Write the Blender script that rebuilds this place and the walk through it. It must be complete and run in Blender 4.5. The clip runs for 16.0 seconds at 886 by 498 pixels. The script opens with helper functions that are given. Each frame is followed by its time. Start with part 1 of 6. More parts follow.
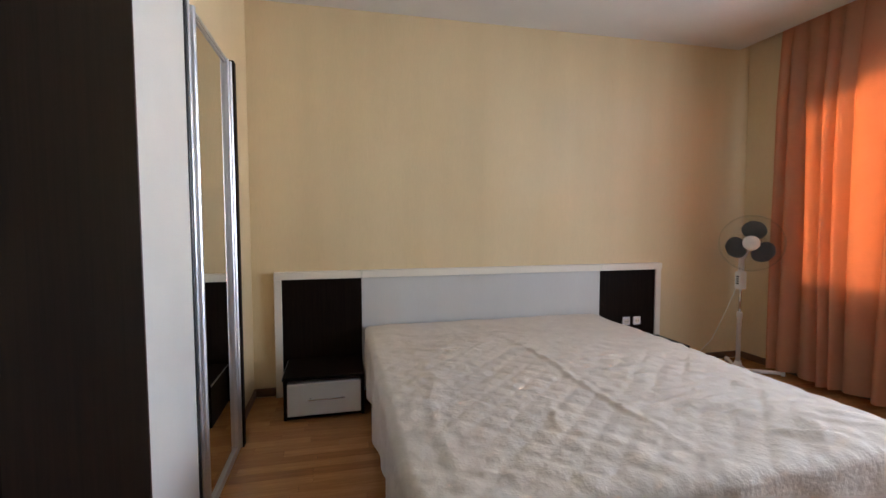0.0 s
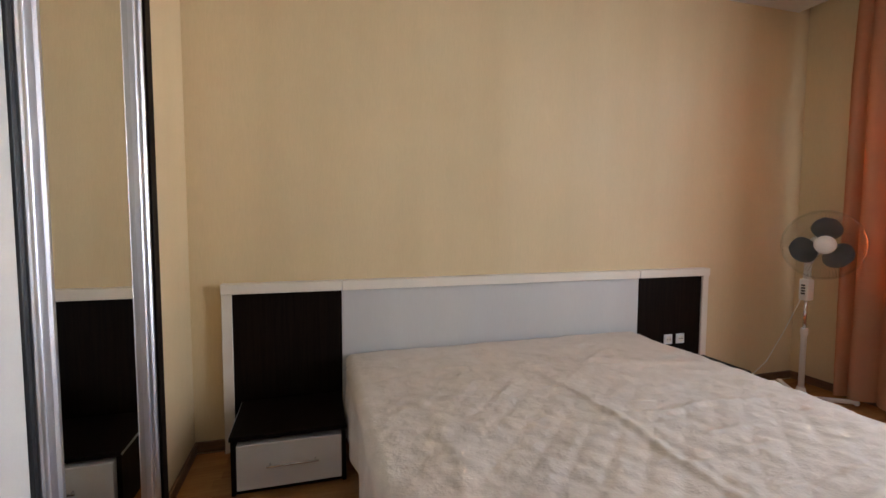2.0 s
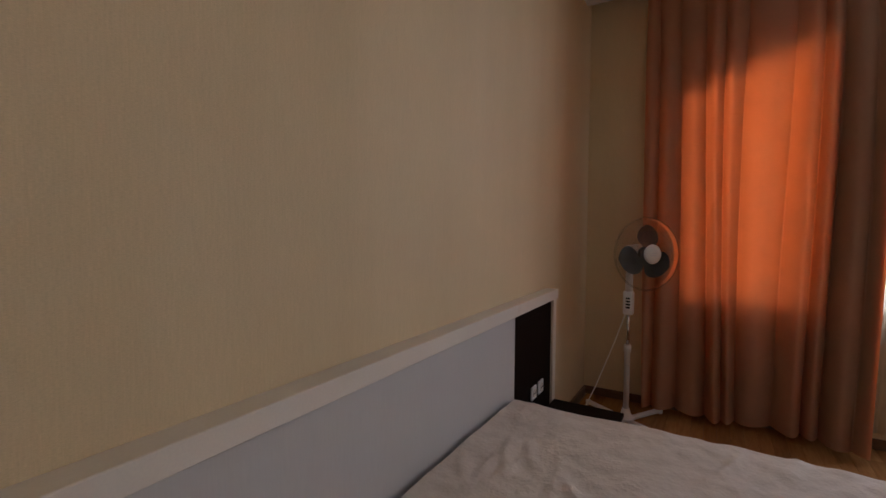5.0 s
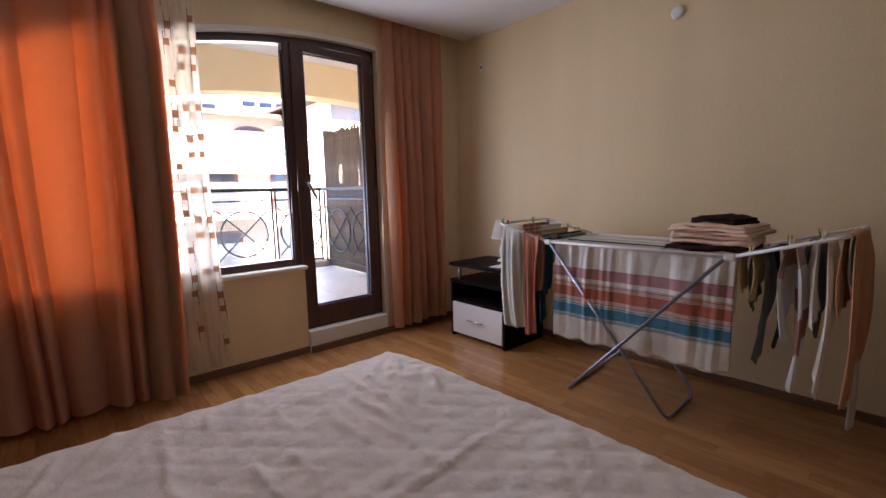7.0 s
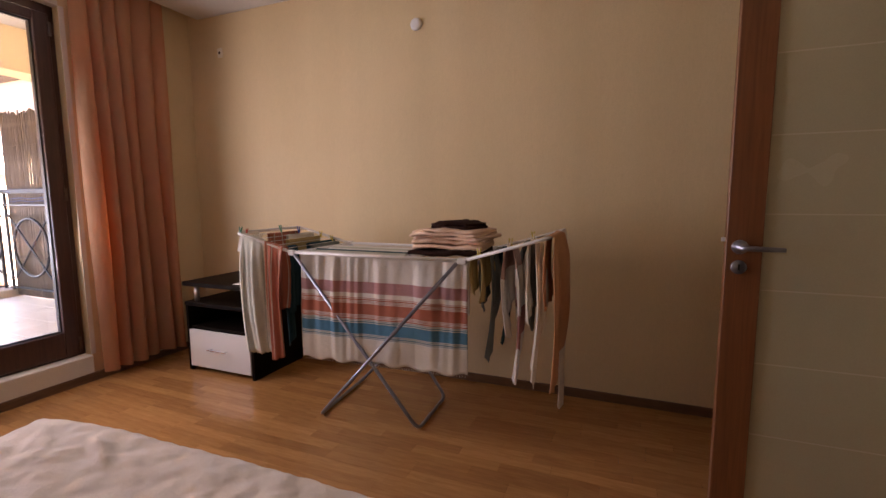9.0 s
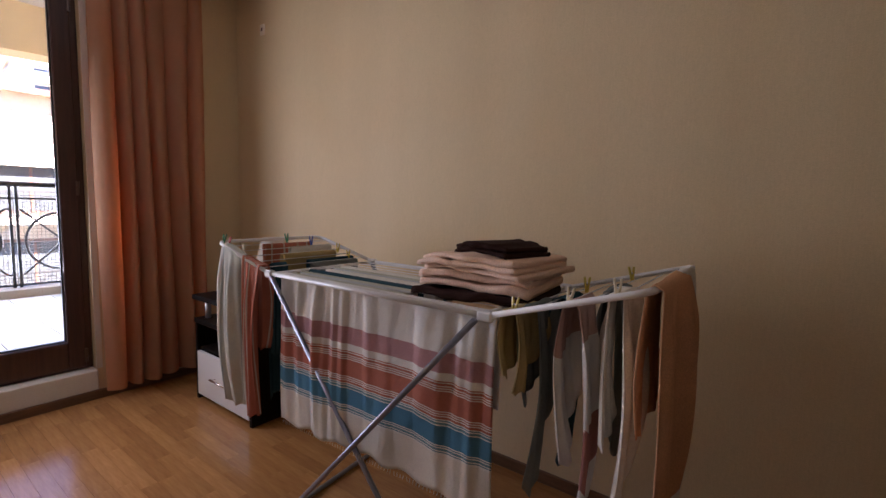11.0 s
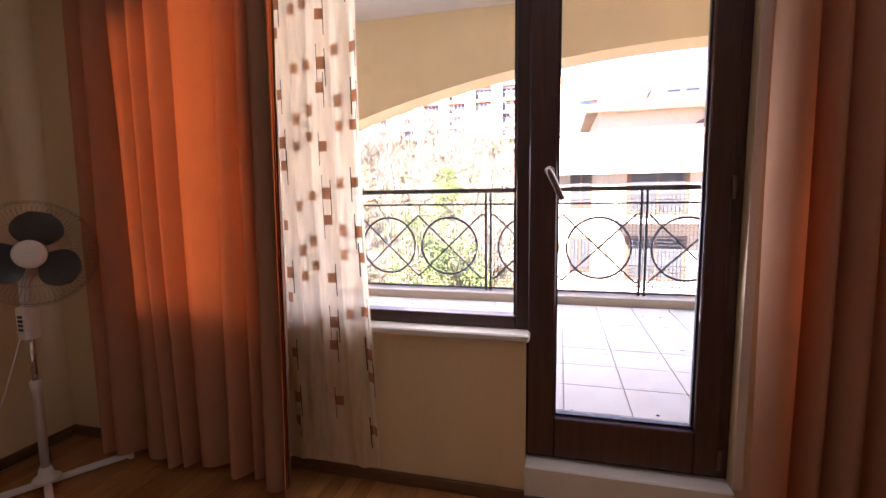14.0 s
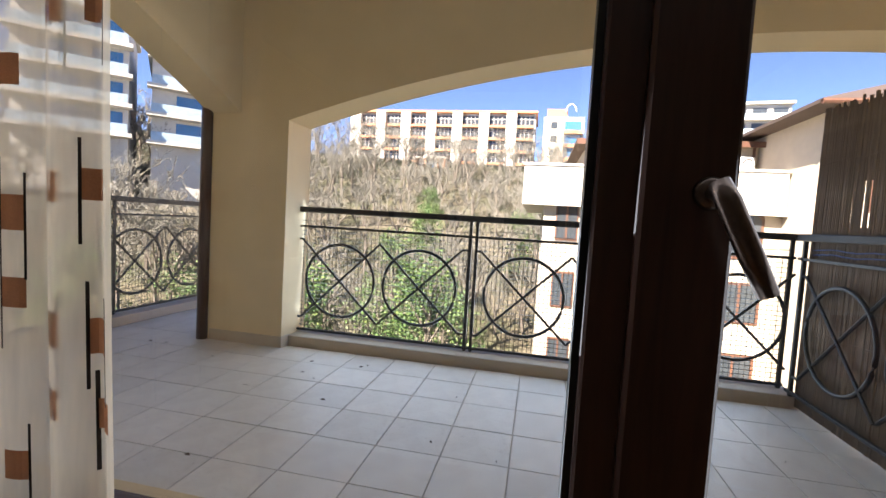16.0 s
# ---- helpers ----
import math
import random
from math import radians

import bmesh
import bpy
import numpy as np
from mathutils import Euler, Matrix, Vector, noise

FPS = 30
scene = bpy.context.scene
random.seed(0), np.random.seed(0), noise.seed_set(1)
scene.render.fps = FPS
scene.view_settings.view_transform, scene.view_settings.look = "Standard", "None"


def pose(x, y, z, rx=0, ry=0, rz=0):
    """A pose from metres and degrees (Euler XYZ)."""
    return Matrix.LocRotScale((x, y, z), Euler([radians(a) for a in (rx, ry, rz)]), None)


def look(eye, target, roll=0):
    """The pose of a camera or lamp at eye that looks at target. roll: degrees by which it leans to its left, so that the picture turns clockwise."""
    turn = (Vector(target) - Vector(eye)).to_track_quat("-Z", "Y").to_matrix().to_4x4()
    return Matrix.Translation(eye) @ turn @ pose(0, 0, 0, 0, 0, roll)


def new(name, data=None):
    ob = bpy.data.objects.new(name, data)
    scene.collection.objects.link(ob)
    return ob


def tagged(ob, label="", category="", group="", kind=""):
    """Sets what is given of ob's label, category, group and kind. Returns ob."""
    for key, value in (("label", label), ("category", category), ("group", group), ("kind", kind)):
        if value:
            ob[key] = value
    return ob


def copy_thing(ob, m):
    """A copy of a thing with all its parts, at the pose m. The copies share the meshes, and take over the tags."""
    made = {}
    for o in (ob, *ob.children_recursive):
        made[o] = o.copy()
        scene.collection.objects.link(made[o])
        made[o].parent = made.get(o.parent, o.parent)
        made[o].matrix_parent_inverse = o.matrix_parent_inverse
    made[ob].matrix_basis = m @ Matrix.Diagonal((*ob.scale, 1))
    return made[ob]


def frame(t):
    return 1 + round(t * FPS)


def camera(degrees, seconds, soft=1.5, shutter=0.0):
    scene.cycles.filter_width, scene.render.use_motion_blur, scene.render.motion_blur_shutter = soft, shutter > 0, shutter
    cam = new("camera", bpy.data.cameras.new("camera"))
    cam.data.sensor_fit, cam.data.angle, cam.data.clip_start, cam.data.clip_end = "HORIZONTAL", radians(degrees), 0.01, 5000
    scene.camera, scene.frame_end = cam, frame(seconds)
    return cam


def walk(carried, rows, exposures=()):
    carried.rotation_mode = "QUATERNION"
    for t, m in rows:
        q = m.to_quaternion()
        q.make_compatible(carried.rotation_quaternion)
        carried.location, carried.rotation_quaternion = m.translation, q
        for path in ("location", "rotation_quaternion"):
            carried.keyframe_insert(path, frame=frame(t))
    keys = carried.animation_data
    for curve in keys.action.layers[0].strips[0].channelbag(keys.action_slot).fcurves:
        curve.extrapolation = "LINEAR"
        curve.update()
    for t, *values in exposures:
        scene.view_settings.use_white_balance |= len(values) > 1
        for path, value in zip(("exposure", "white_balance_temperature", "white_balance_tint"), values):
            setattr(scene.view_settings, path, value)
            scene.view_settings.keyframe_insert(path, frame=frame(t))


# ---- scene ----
cam = camera(89.3, 16.0)

PATH = [
    (0, (-0.157, 0.85, 1.183), (0.299, 2.794, 1.066), -0.1),
    (0.5, (-0.17, 0.928, 1.167), (0.304, 2.868, 1.056), -0.3),
    (1, (-0.137, 1.105, 1.141), (0.366, 3.037, 1.025), -0.5),
    (1.5, (-0.099, 1.364, 1.162), (0.41, 3.294, 1.035), -0.2),
    (2, (-0.142, 1.617, 1.176), (0.415, 3.533, 1.042), 0.2),
    (2.5, (-0.187, 1.897, 1.174), (0.554, 3.751, 1.072), -2.5),
    (3, (-0.171, 2.218, 1.161), (0.727, 4.002, 1.055), -1.7),
    (3.2, (-0.149, 2.325, 1.164), (0.798, 4.084, 1.081), -1.7),
    (5.5, (0.091, 3.365, 1.206), (2.001, 3.943, 1.069), -1.9),
    (6, (0.026, 3.319, 1.232), (2.016, 3.277, 1.033), -4.9),
    (6.5, (0.01, 3.241, 1.266), (1.837, 2.471, 1.002), -2.7),
    (7, (-0.008, 3.138, 1.257), (1.485, 1.833, 0.995), -1.3),
    (7.5, (-0.033, 3.075, 1.249), (1.144, 1.477, 1.0), -0.8),
    (8, (-0.055, 3.024, 1.24), (0.907, 1.286, 1.003), -0.6),
    (8.5, (-0.062, 2.936, 1.216), (0.755, 1.124, 0.99), -0.3),
    (8.7, (-0.057, 2.885, 1.217), (0.691, 1.044, 0.99), -0.3),
    (10.8, (0.029, 1.902, 1.211), (1.072, 0.206, 1.019), 0.9),
    (11, (0.057, 1.822, 1.209), (1.244, 0.224, 1.014), 1.5),
    (11.5, (0.208, 1.64, 1.19), (1.736, 0.364, 0.995), 0.7),
    (12, (0.401, 1.542, 1.194), (2.261, 0.854, 0.941), -0.5),
    (12.5, (0.653, 1.47, 1.221), (2.625, 1.356, 0.909), -1.7),
    (13, (0.907, 1.464, 1.221), (2.867, 1.697, 0.895), -2.2),
    (13.5, (1.223, 1.539, 1.242), (3.171, 1.898, 0.964), -1.8),
    (14, (1.565, 1.575, 1.221), (3.49, 2.071, 1.001), -0.7),
    (14.5, (1.867, 1.609, 1.245), (3.784, 2.148, 1.059), 1.9),
    (15, (2.222, 1.666, 1.255), (4.159, 2.142, 1.105), 2.1),
    (15.5, (2.488, 1.735, 1.262), (4.439, 2.15, 1.113), 2.7),
    (16, (2.748, 1.800, 1.272), (4.701, 2.206, 1.15), 3.4),
]
walk(cam, [(t, look(eye, target, roll)) for t, eye, target, roll in PATH],
     [(0, 5.9, 6000, 14), (1, 5.9, 6100, 15), (3.2, 5.8, 6500, 20), (5.5, 4.6, 6500, 26), (6, 4.9, 6200, 27), (7, 5.0, 6300, 29), (8.7, 5.3, 7700, 40), (11, 4.95, 6600, 32), (12, 4.75, 6500, 33), (13.5, 4.85, 6800, 40), (14.5, 4.3, 7200, 33), (15, 3.85, 7200, 24), (15.5, 3.45, 7100, 20), (16, 3.1, 6900, 17)])

# ---- light ----
SUN_EL, SUN_AZ = radians(44), radians(152)   # azimuth measured from +x to +y
world = bpy.data.worlds.new("world")
scene.world = world
world.use_nodes = True
wn = world.node_tree
wn.nodes.clear()
w_out = wn.nodes.new("ShaderNodeOutputWorld")
w_bg = wn.nodes.new("ShaderNodeBackground")
w_sky = wn.nodes.new("ShaderNodeTexSky")
w_sky.sky_type = "NISHITA"
w_sky.sun_disc = False
w_sky.sun_elevation = SUN_EL
w_sky.sun_rotation = radians(90) - SUN_AZ
w_sky.altitude = 3000
w_sky.air_density = 0.35
w_sky.dust_density = 0.0
w_sky.ozone_density = 2.0
w_bg.inputs["Strength"].default_value = 0.07
wn.links.new(w_sky.outputs[0], w_bg.inputs[0])
wn.links.new(w_bg.outputs[0], w_out.inputs[0])

sun = new("sun", bpy.data.lights.new("sun", "SUN"))
sun.data.energy = 3.6
sun.data.angle = radians(0.5)
sun.data.color = (1.0, 0.93, 0.82)
sun_dir = Vector((math.cos(SUN_AZ) * math.cos(SUN_EL), math.sin(SUN_AZ) * math.cos(SUN_EL), math.sin(SUN_EL)))
sun.matrix_world = look(sun_dir * 60, (0, 0, 0))

# area lamp added in the uncovered part of the window, standing in for skylight
window_light = new("window_light", bpy.data.lights.new("window_light", "AREA"))
window_light.data.shape = "RECTANGLE"
window_light.data.size, window_light.data.size_y = 1.24, 1.30
window_light.data.energy = 0.95
window_light.data.color = (0.78, 0.89, 1.0)
window_light.matrix_world = look((3.315, 1.62, 1.42), (0.0, 1.9, 1.1))

# unseen area lamp added under the wide arch of the balcony, replacing skylight
arch_light = new("arch_light", bpy.data.lights.new("arch_light", "AREA"))
arch_light.data.shape = "RECTANGLE"
arch_light.data.size, arch_light.data.size_y = 3.6, 1.0
arch_light.data.energy = 4.6
arch_light.data.color = (0.60, 0.79, 1.0)
arch_light.matrix_world = look((6.30, 2.0, 0.86), (3.4, 2.0, 1.0))

# ---- materials ----


def material(name):
    m = bpy.data.materials.new(name)
    m.use_nodes = True
    nt = m.node_tree
    return m, nt, nt.nodes["Principled BSDF"]


def node(nt, kind, **inputs):
    n = nt.nodes.new("ShaderNode" + kind)
    for key, value in inputs.items():
        n.inputs[key.replace("_", " ")].default_value = value
    return n


def coords(nt, scale=(1, 1, 1), turn=(0, 0, 0)):
    c = nt.nodes.new("ShaderNodeTexCoord")
    m = nt.nodes.new("ShaderNodeMapping")
    m.inputs["Scale"].default_value = scale
    m.inputs["Rotation"].default_value = turn
    nt.links.new(c.outputs["Object"], m.inputs["Vector"])
    return m.outputs["Vector"]


def ramp(nt, fac, stops):
    r = nt.nodes.new("ShaderNodeValToRGB")
    while len(r.color_ramp.elements) < len(stops):
        r.color_ramp.elements.new(0.5)
    for e, (p, c) in zip(r.color_ramp.elements, stops):
        e.position, e.color = p, (*c, 1)
    nt.links.new(fac, r.inputs["Fac"])
    return r.outputs["Color"]


def mixed(nt, a, b, fac, kind="MIX"):
    m = nt.nodes.new("ShaderNodeMix")
    m.data_type, m.blend_type = "RGBA", kind
    for sock, v in ((m.inputs[6], a), (m.inputs[7], b), (m.inputs[0], fac)):
        if isinstance(v, (int, float)):
            sock.default_value = v
        elif isinstance(v, tuple):
            sock.default_value = (*v, 1)
        else:
            nt.links.new(v, sock)
    return m.outputs[2]


def bump(nt, bsdf, height, strength=0.2, distance=0.01):
    b = node(nt, "Bump", Strength=strength, Distance=distance)
    nt.links.new(height, b.inputs["Height"])
    nt.links.new(b.outputs["Normal"], bsdf.inputs["Normal"])


def tint(c, k):
    return tuple(min(1.0, v * k) for v in c)


def plain(name, color, rough=0.5, metal=0.0, grain=60.0, spread=0.12, relief=0.1, stretch=(1, 1, 1), coat=0.0, stain=2.0):
    """A surface with fine grain and broad, faint stains."""
    m, nt, b = material(name)
    v = coords(nt, stretch)
    fine = node(nt, "TexNoise", Scale=grain, Detail=4.0, Roughness=0.6)
    broad = node(nt, "TexNoise", Scale=stain, Detail=3.0, Roughness=0.6)
    nt.links.new(v, fine.inputs["Vector"])
    nt.links.new(v, broad.inputs["Vector"])
    c1 = ramp(nt, fine.outputs[0], [(0.3, tint(color, 1 - spread)), (0.7, tint(color, 1 + spread))])
    c2 = ramp(nt, broad.outputs[0], [(0.3, (0.86, 0.86, 0.86)), (0.7, (1, 1, 1))])
    nt.links.new(mixed(nt, c1, c2, 0.6, "MULTIPLY"), b.inputs["Base Color"])
    r = nt.nodes.new("ShaderNodeMapRange")
    r.inputs["To Min"].default_value, r.inputs["To Max"].default_value = max(0.02, rough - 0.08), min(1, rough + 0.08)
    nt.links.new(broad.outputs[0], r.inputs["Value"])
    nt.links.new(r.outputs[0], b.inputs["Roughness"])
    b.inputs["Metallic"].default_value = metal
    b.inputs["Coat Weight"].default_value = coat
    if relief:
        bump(nt, b, fine.outputs[0], relief, 0.004)
    return m


def wood(name, dark, light, rough=0.4, along=(1, 1, 14), grain=5.0, coat=0.0):
    m, nt, b = material(name)
    v = coords(nt, along)
    n1 = node(nt, "TexNoise", Scale=grain, Detail=6.0, Roughness=0.65, Distortion=0.6)
    nt.links.new(v, n1.inputs["Vector"])
    info = nt.nodes.new("ShaderNodeObjectInfo")
    c = ramp(nt, n1.outputs[0], [(0.3, dark), (0.7, light)])
    shade = ramp(nt, info.outputs["Random"], [(0.0, (0.8, 0.8, 0.8)), (1.0, (1, 1, 1))])
    nt.links.new(mixed(nt, c, shade, 1.0, "MULTIPLY"), b.inputs["Base Color"])
    b.inputs["Roughness"].default_value = rough
    b.inputs["Coat Weight"].default_value = coat
    b.inputs["Coat Roughness"].default_value = 0.2
    bump(nt, b, n1.outputs[0], 0.08, 0.003)
    return m


def wallpaper(name, color):
    """Woven vinyl paper: fine horizontal and vertical threads, faint upright bands."""
    m, nt, b = material(name)
    th = node(nt, "TexNoise", Scale=1.0, Detail=3.0, Roughness=0.7)
    nt.links.new(coords(nt, (160, 160, 700)), th.inputs["Vector"])
    tv = node(nt, "TexNoise", Scale=1.0, Detail=3.0, Roughness=0.7)
    nt.links.new(coords(nt, (420, 420, 22)), tv.inputs["Vector"])
    band = node(nt, "TexNoise", Scale=1.0, Detail=2.0)
    nt.links.new(coords(nt, (3.2, 3.2, 0.25)), band.inputs["Vector"])
    stain = node(nt, "TexNoise", Scale=1.3, Detail=4.0)
    nt.links.new(coords(nt), stain.inputs["Vector"])
    c = ramp(nt, th.outputs[0], [(0.3, tint(color, 0.9)), (0.7, tint(color, 1.08))])
    c = mixed(nt, c, ramp(nt, tv.outputs[0], [(0.3, (0.9, 0.9, 0.88)), (0.7, (1, 1, 1))]), 0.8, "MULTIPLY")
    c = mixed(nt, c, ramp(nt, band.outputs[0], [(0.35, (0.93, 0.92, 0.9)), (0.65, (1, 1, 1))]), 0.9, "MULTIPLY")
    c = mixed(nt, c, ramp(nt, stain.outputs[0], [(0.3, (0.93, 0.92, 0.9)), (0.7, (1, 1, 1))]), 0.8, "MULTIPLY")
    nt.links.new(c, b.inputs["Base Color"])
    b.inputs["Roughness"].default_value = 0.62
    b.inputs["Specular IOR Level"].default_value = 0.35
    add = nt.nodes.new("ShaderNodeMath")
    add.operation = "ADD"
    nt.links.new(th.outputs[0], add.inputs[0])
    nt.links.new(tv.outputs[0], add.inputs[1])
    bump(nt, b, add.outputs[0], 0.12, 0.002)
    return m


def cloth(name, color, rough=0.9, through_light=0.0, passing=(1, 1, 1), weave=900.0, spread=0.15, crease=6.0, relief=0.35):
    """Woven cloth; through_light is the share of light that it lets pass."""
    m, nt, b = material(name)
    v = coords(nt)
    fine = node(nt, "TexNoise", Scale=weave, Detail=2.0)
    broad = node(nt, "TexNoise", Scale=crease, Detail=4.0, Roughness=0.6)
    nt.links.new(v, fine.inputs["Vector"])
    nt.links.new(v, broad.inputs["Vector"])
    c = ramp(nt, fine.outputs[0], [(0.3, tint(color, 1 - spread)), (0.7, tint(color, 1 + spread))])
    c = mixed(nt, c, ramp(nt, broad.outputs[0], [(0.3, (0.86, 0.85, 0.84)), (0.7, (1, 1, 1))]), 0.7, "MULTIPLY")
    nt.links.new(c, b.inputs["Base Color"])
    b.inputs["Roughness"].default_value = rough
    b.inputs["Specular IOR Level"].default_value = 0.15
    bump(nt, b, broad.outputs[0], relief, 0.02)
    if through_light:
        t = nt.nodes.new("ShaderNodeBsdfTranslucent")
        nt.links.new(mixed(nt, c, passing, 1.0, "MULTIPLY"), t.inputs["Color"])
        s = nt.nodes.new("ShaderNodeMixShader")
        s.inputs[0].default_value = through_light
        nt.links.new(b.outputs[0], s.inputs[1])
        nt.links.new(t.outputs[0], s.inputs[2])
        nt.links.new(s.outputs[0], nt.nodes["Material Output"].inputs["Surface"])
    return m


def striped(name, stops, axis=1, weave=500.0, through_light=0.12):
    """Cloth with woven stripes; stops: (place along the cloth 0 to 1, colour), each holding to the next."""
    m, nt, b = material(name)
    uv = nt.nodes.new("ShaderNodeTexCoord")
    sep = nt.nodes.new("ShaderNodeSeparateXYZ")
    nt.links.new(uv.outputs["UV"], sep.inputs[0])
    r = nt.nodes.new("ShaderNodeValToRGB")
    r.color_ramp.interpolation = "CONSTANT"
    while len(r.color_ramp.elements) < len(stops):
        r.color_ramp.elements.new(0.5)
    for e, (p, c) in zip(r.color_ramp.elements, stops):
        e.position, e.color = p, (*c, 1)
    nt.links.new(sep.outputs[axis], r.inputs["Fac"])
    v = coords(nt)
    fine = node(nt, "TexNoise", Scale=weave, Detail=2.0)
    broad = node(nt, "TexNoise", Scale=9.0, Detail=4.0, Roughness=0.6)
    nt.links.new(v, fine.inputs["Vector"])
    nt.links.new(v, broad.inputs["Vector"])
    c = mixed(nt, r.outputs["Color"], ramp(nt, fine.outputs[0], [(0.3, (0.8, 0.8, 0.8)), (0.7, (1, 1, 1))]), 1.0, "MULTIPLY")
    c = mixed(nt, c, ramp(nt, broad.outputs[0], [(0.3, (0.85, 0.84, 0.82)), (0.7, (1, 1, 1))]), 0.7, "MULTIPLY")
    nt.links.new(c, b.inputs["Base Color"])
    b.inputs["Roughness"].default_value = 0.95
    b.inputs["Specular IOR Level"].default_value = 0.1
    bump(nt, b, broad.outputs[0], 0.4, 0.02)
    t = nt.nodes.new("ShaderNodeBsdfTranslucent")
    nt.links.new(c, t.inputs["Color"])
    s = nt.nodes.new("ShaderNodeMixShader")
    s.inputs[0].default_value = through_light
    nt.links.new(b.outputs[0], s.inputs[1])
    nt.links.new(t.outputs[0], s.inputs[2])
    nt.links.new(s.outputs[0], nt.nodes["Material Output"].inputs["Surface"])
    return m


def see_through(name, color, share, gloss=False, rough=0.0):
    """share: how much light passes straight through; the rest is cloth, or a Fresnel gloss for glass."""
    m, nt, b = material(name)
    t = node(nt, "BsdfTransparent")
    s = nt.nodes.new("ShaderNodeMixShader")
    if gloss:
        t.inputs["Color"].default_value = (*color, 1)
        g = node(nt, "BsdfGlossy", Roughness=rough)
        g.inputs["Color"].default_value = (1, 1, 1, 1)
        fr = node(nt, "Fresnel", IOR=1.45)
        nt.links.new(fr.outputs[0], s.inputs[0])
        nt.links.new(t.outputs[0], s.inputs[1])
        nt.links.new(g.outputs[0], s.inputs[2])
    else:
        v = coords(nt, (1, 1, 0.15))
        n = node(nt, "TexNoise", Scale=30.0, Detail=3.0)
        nt.links.new(v, n.inputs["Vector"])
        d = nt.nodes.new("ShaderNodeBsdfDiffuse")
        d.inputs["Color"].default_value = (*color, 1)
        tl = nt.nodes.new("ShaderNodeBsdfTranslucent")
        tl.inputs["Color"].default_value = (*color, 1)
        s2 = nt.nodes.new("ShaderNodeMixShader")
        s2.inputs[0].default_value = 0.65
        nt.links.new(d.outputs[0], s2.inputs[1])
        nt.links.new(tl.outputs[0], s2.inputs[2])
        r = nt.nodes.new("ShaderNodeMapRange")
        r.inputs["From Min"].default_value, r.inputs["From Max"].default_value = 0.3, 0.7
        r.inputs["To Min"].default_value, r.inputs["To Max"].default_value = share - 0.12, share + 0.12
        nt.links.new(n.outputs[0], r.inputs["Value"])
        nt.links.new(r.outputs[0], s.inputs[0])
        nt.links.new(s2.outputs[0], s.inputs[1])
        nt.links.new(t.outputs[0], s.inputs[2])
    nt.links.new(s.outputs[0], nt.nodes["Material Output"].inputs["Surface"])
    return m


M_WALL = wallpaper("wallpaper", (0.80, 0.63, 0.385))
M_CEIL = plain("ceiling_paint", (0.78, 0.76, 0.72), 0.8, grain=90, spread=0.03, relief=0.05)
M_PLASTER = plain("white_plaster", (0.74, 0.70, 0.62), 0.75, grain=120, spread=0.05)
M_WHITE = plain("white_laminate", (0.72, 0.70, 0.66), 0.35, grain=200, spread=0.02, relief=0.02)
M_PANEL = plain("grey_white_laminate", (0.60, 0.585, 0.56), 0.4, grain=260, spread=0.03, relief=0.03, stretch=(1, 1, 0.05))
M_CREAM = plain("cream_edging", (0.82, 0.75, 0.64), 0.4, grain=200, spread=0.03, relief=0.02)
M_WENGE = wood("wenge", (0.005, 0.003, 0.0022), (0.014, 0.008, 0.005), 0.5, (30, 30, 1.2), 2.0)
M_WENGE.node_tree.nodes["Principled BSDF"].inputs["Specular IOR Level"].default_value = 0.06
M_BROWN = wood("brown_frame", (0.05, 0.019, 0.013), (0.092, 0.038, 0.026), 0.33, (25, 25, 1.5), 2.0, coat=0.1)
M_DOOR = wood("door_veneer", (0.17, 0.058, 0.02), (0.27, 0.10, 0.035), 0.4, (40, 40, 1.6), 1.6)
M_SKIRT = wood("skirting", (0.12, 0.06, 0.03), (0.22, 0.11, 0.055), 0.4, (3, 3, 30), 2.0)
M_ALU = plain("aluminium", (0.70, 0.71, 0.74), 0.4, 1.0, grain=400, spread=0.05, stretch=(1, 1, 0.02))
M_CHROME = plain("chrome", (0.75, 0.75, 0.76), 0.14, 1.0, grain=200, spread=0.03, relief=0.0)
M_STEEL = plain("grey_steel_tube", (0.27, 0.28, 0.33), 0.3, 0.85, grain=150, spread=0.08)
M_PLASTIC = plain("white_plastic", (0.80, 0.79, 0.77), 0.35, grain=300, spread=0.02, relief=0.0)
M_GREYBLADE = plain("dark_grey_plastic", (0.045, 0.05, 0.055), 0.3, grain=200, spread=0.05, relief=0.0)
M_BLACK = plain("black_plastic", (0.012, 0.012, 0.013), 0.4, grain=200, spread=0.05, relief=0.0)
M_MIRROR = plain("mirror_silver", (0.86, 0.87, 0.85), 0.02, 1.0, grain=5, spread=0.01, relief=0.0)
for n_ in M_MIRROR.node_tree.nodes:
    if n_.bl_idname == "ShaderNodeMapRange":
        n_.inputs["To Min"].default_value, n_.inputs["To Max"].default_value = 0.0, 0.015
M_GLASS = see_through("window_glass", (0.99, 1.0, 1.0), 1, True, 0.0)
M_CLEAR = see_through("clear_plastic", (0.93, 0.94, 0.94), 1, True, 0.08)
for n_ in M_CLEAR.node_tree.nodes:
    if n_.bl_idname == "ShaderNodeFresnel":
        n_.inputs["IOR"].default_value = 1.16
M_FROST = plain("frosted_glass", (0.52, 0.48, 0.33), 0.25, grain=300, spread=0.04, relief=0.03)
M_ETCH = plain("etched_glass", (0.60, 0.55, 0.40), 0.4, grain=300, spread=0.04, relief=0.0)
M_CURTAIN = cloth("orange_brown_curtain", (0.57, 0.36, 0.22), 0.85, 0.42, (1.45, 0.42, 0.14), weave=700, spread=0.12, crease=5.0, relief=0.15)
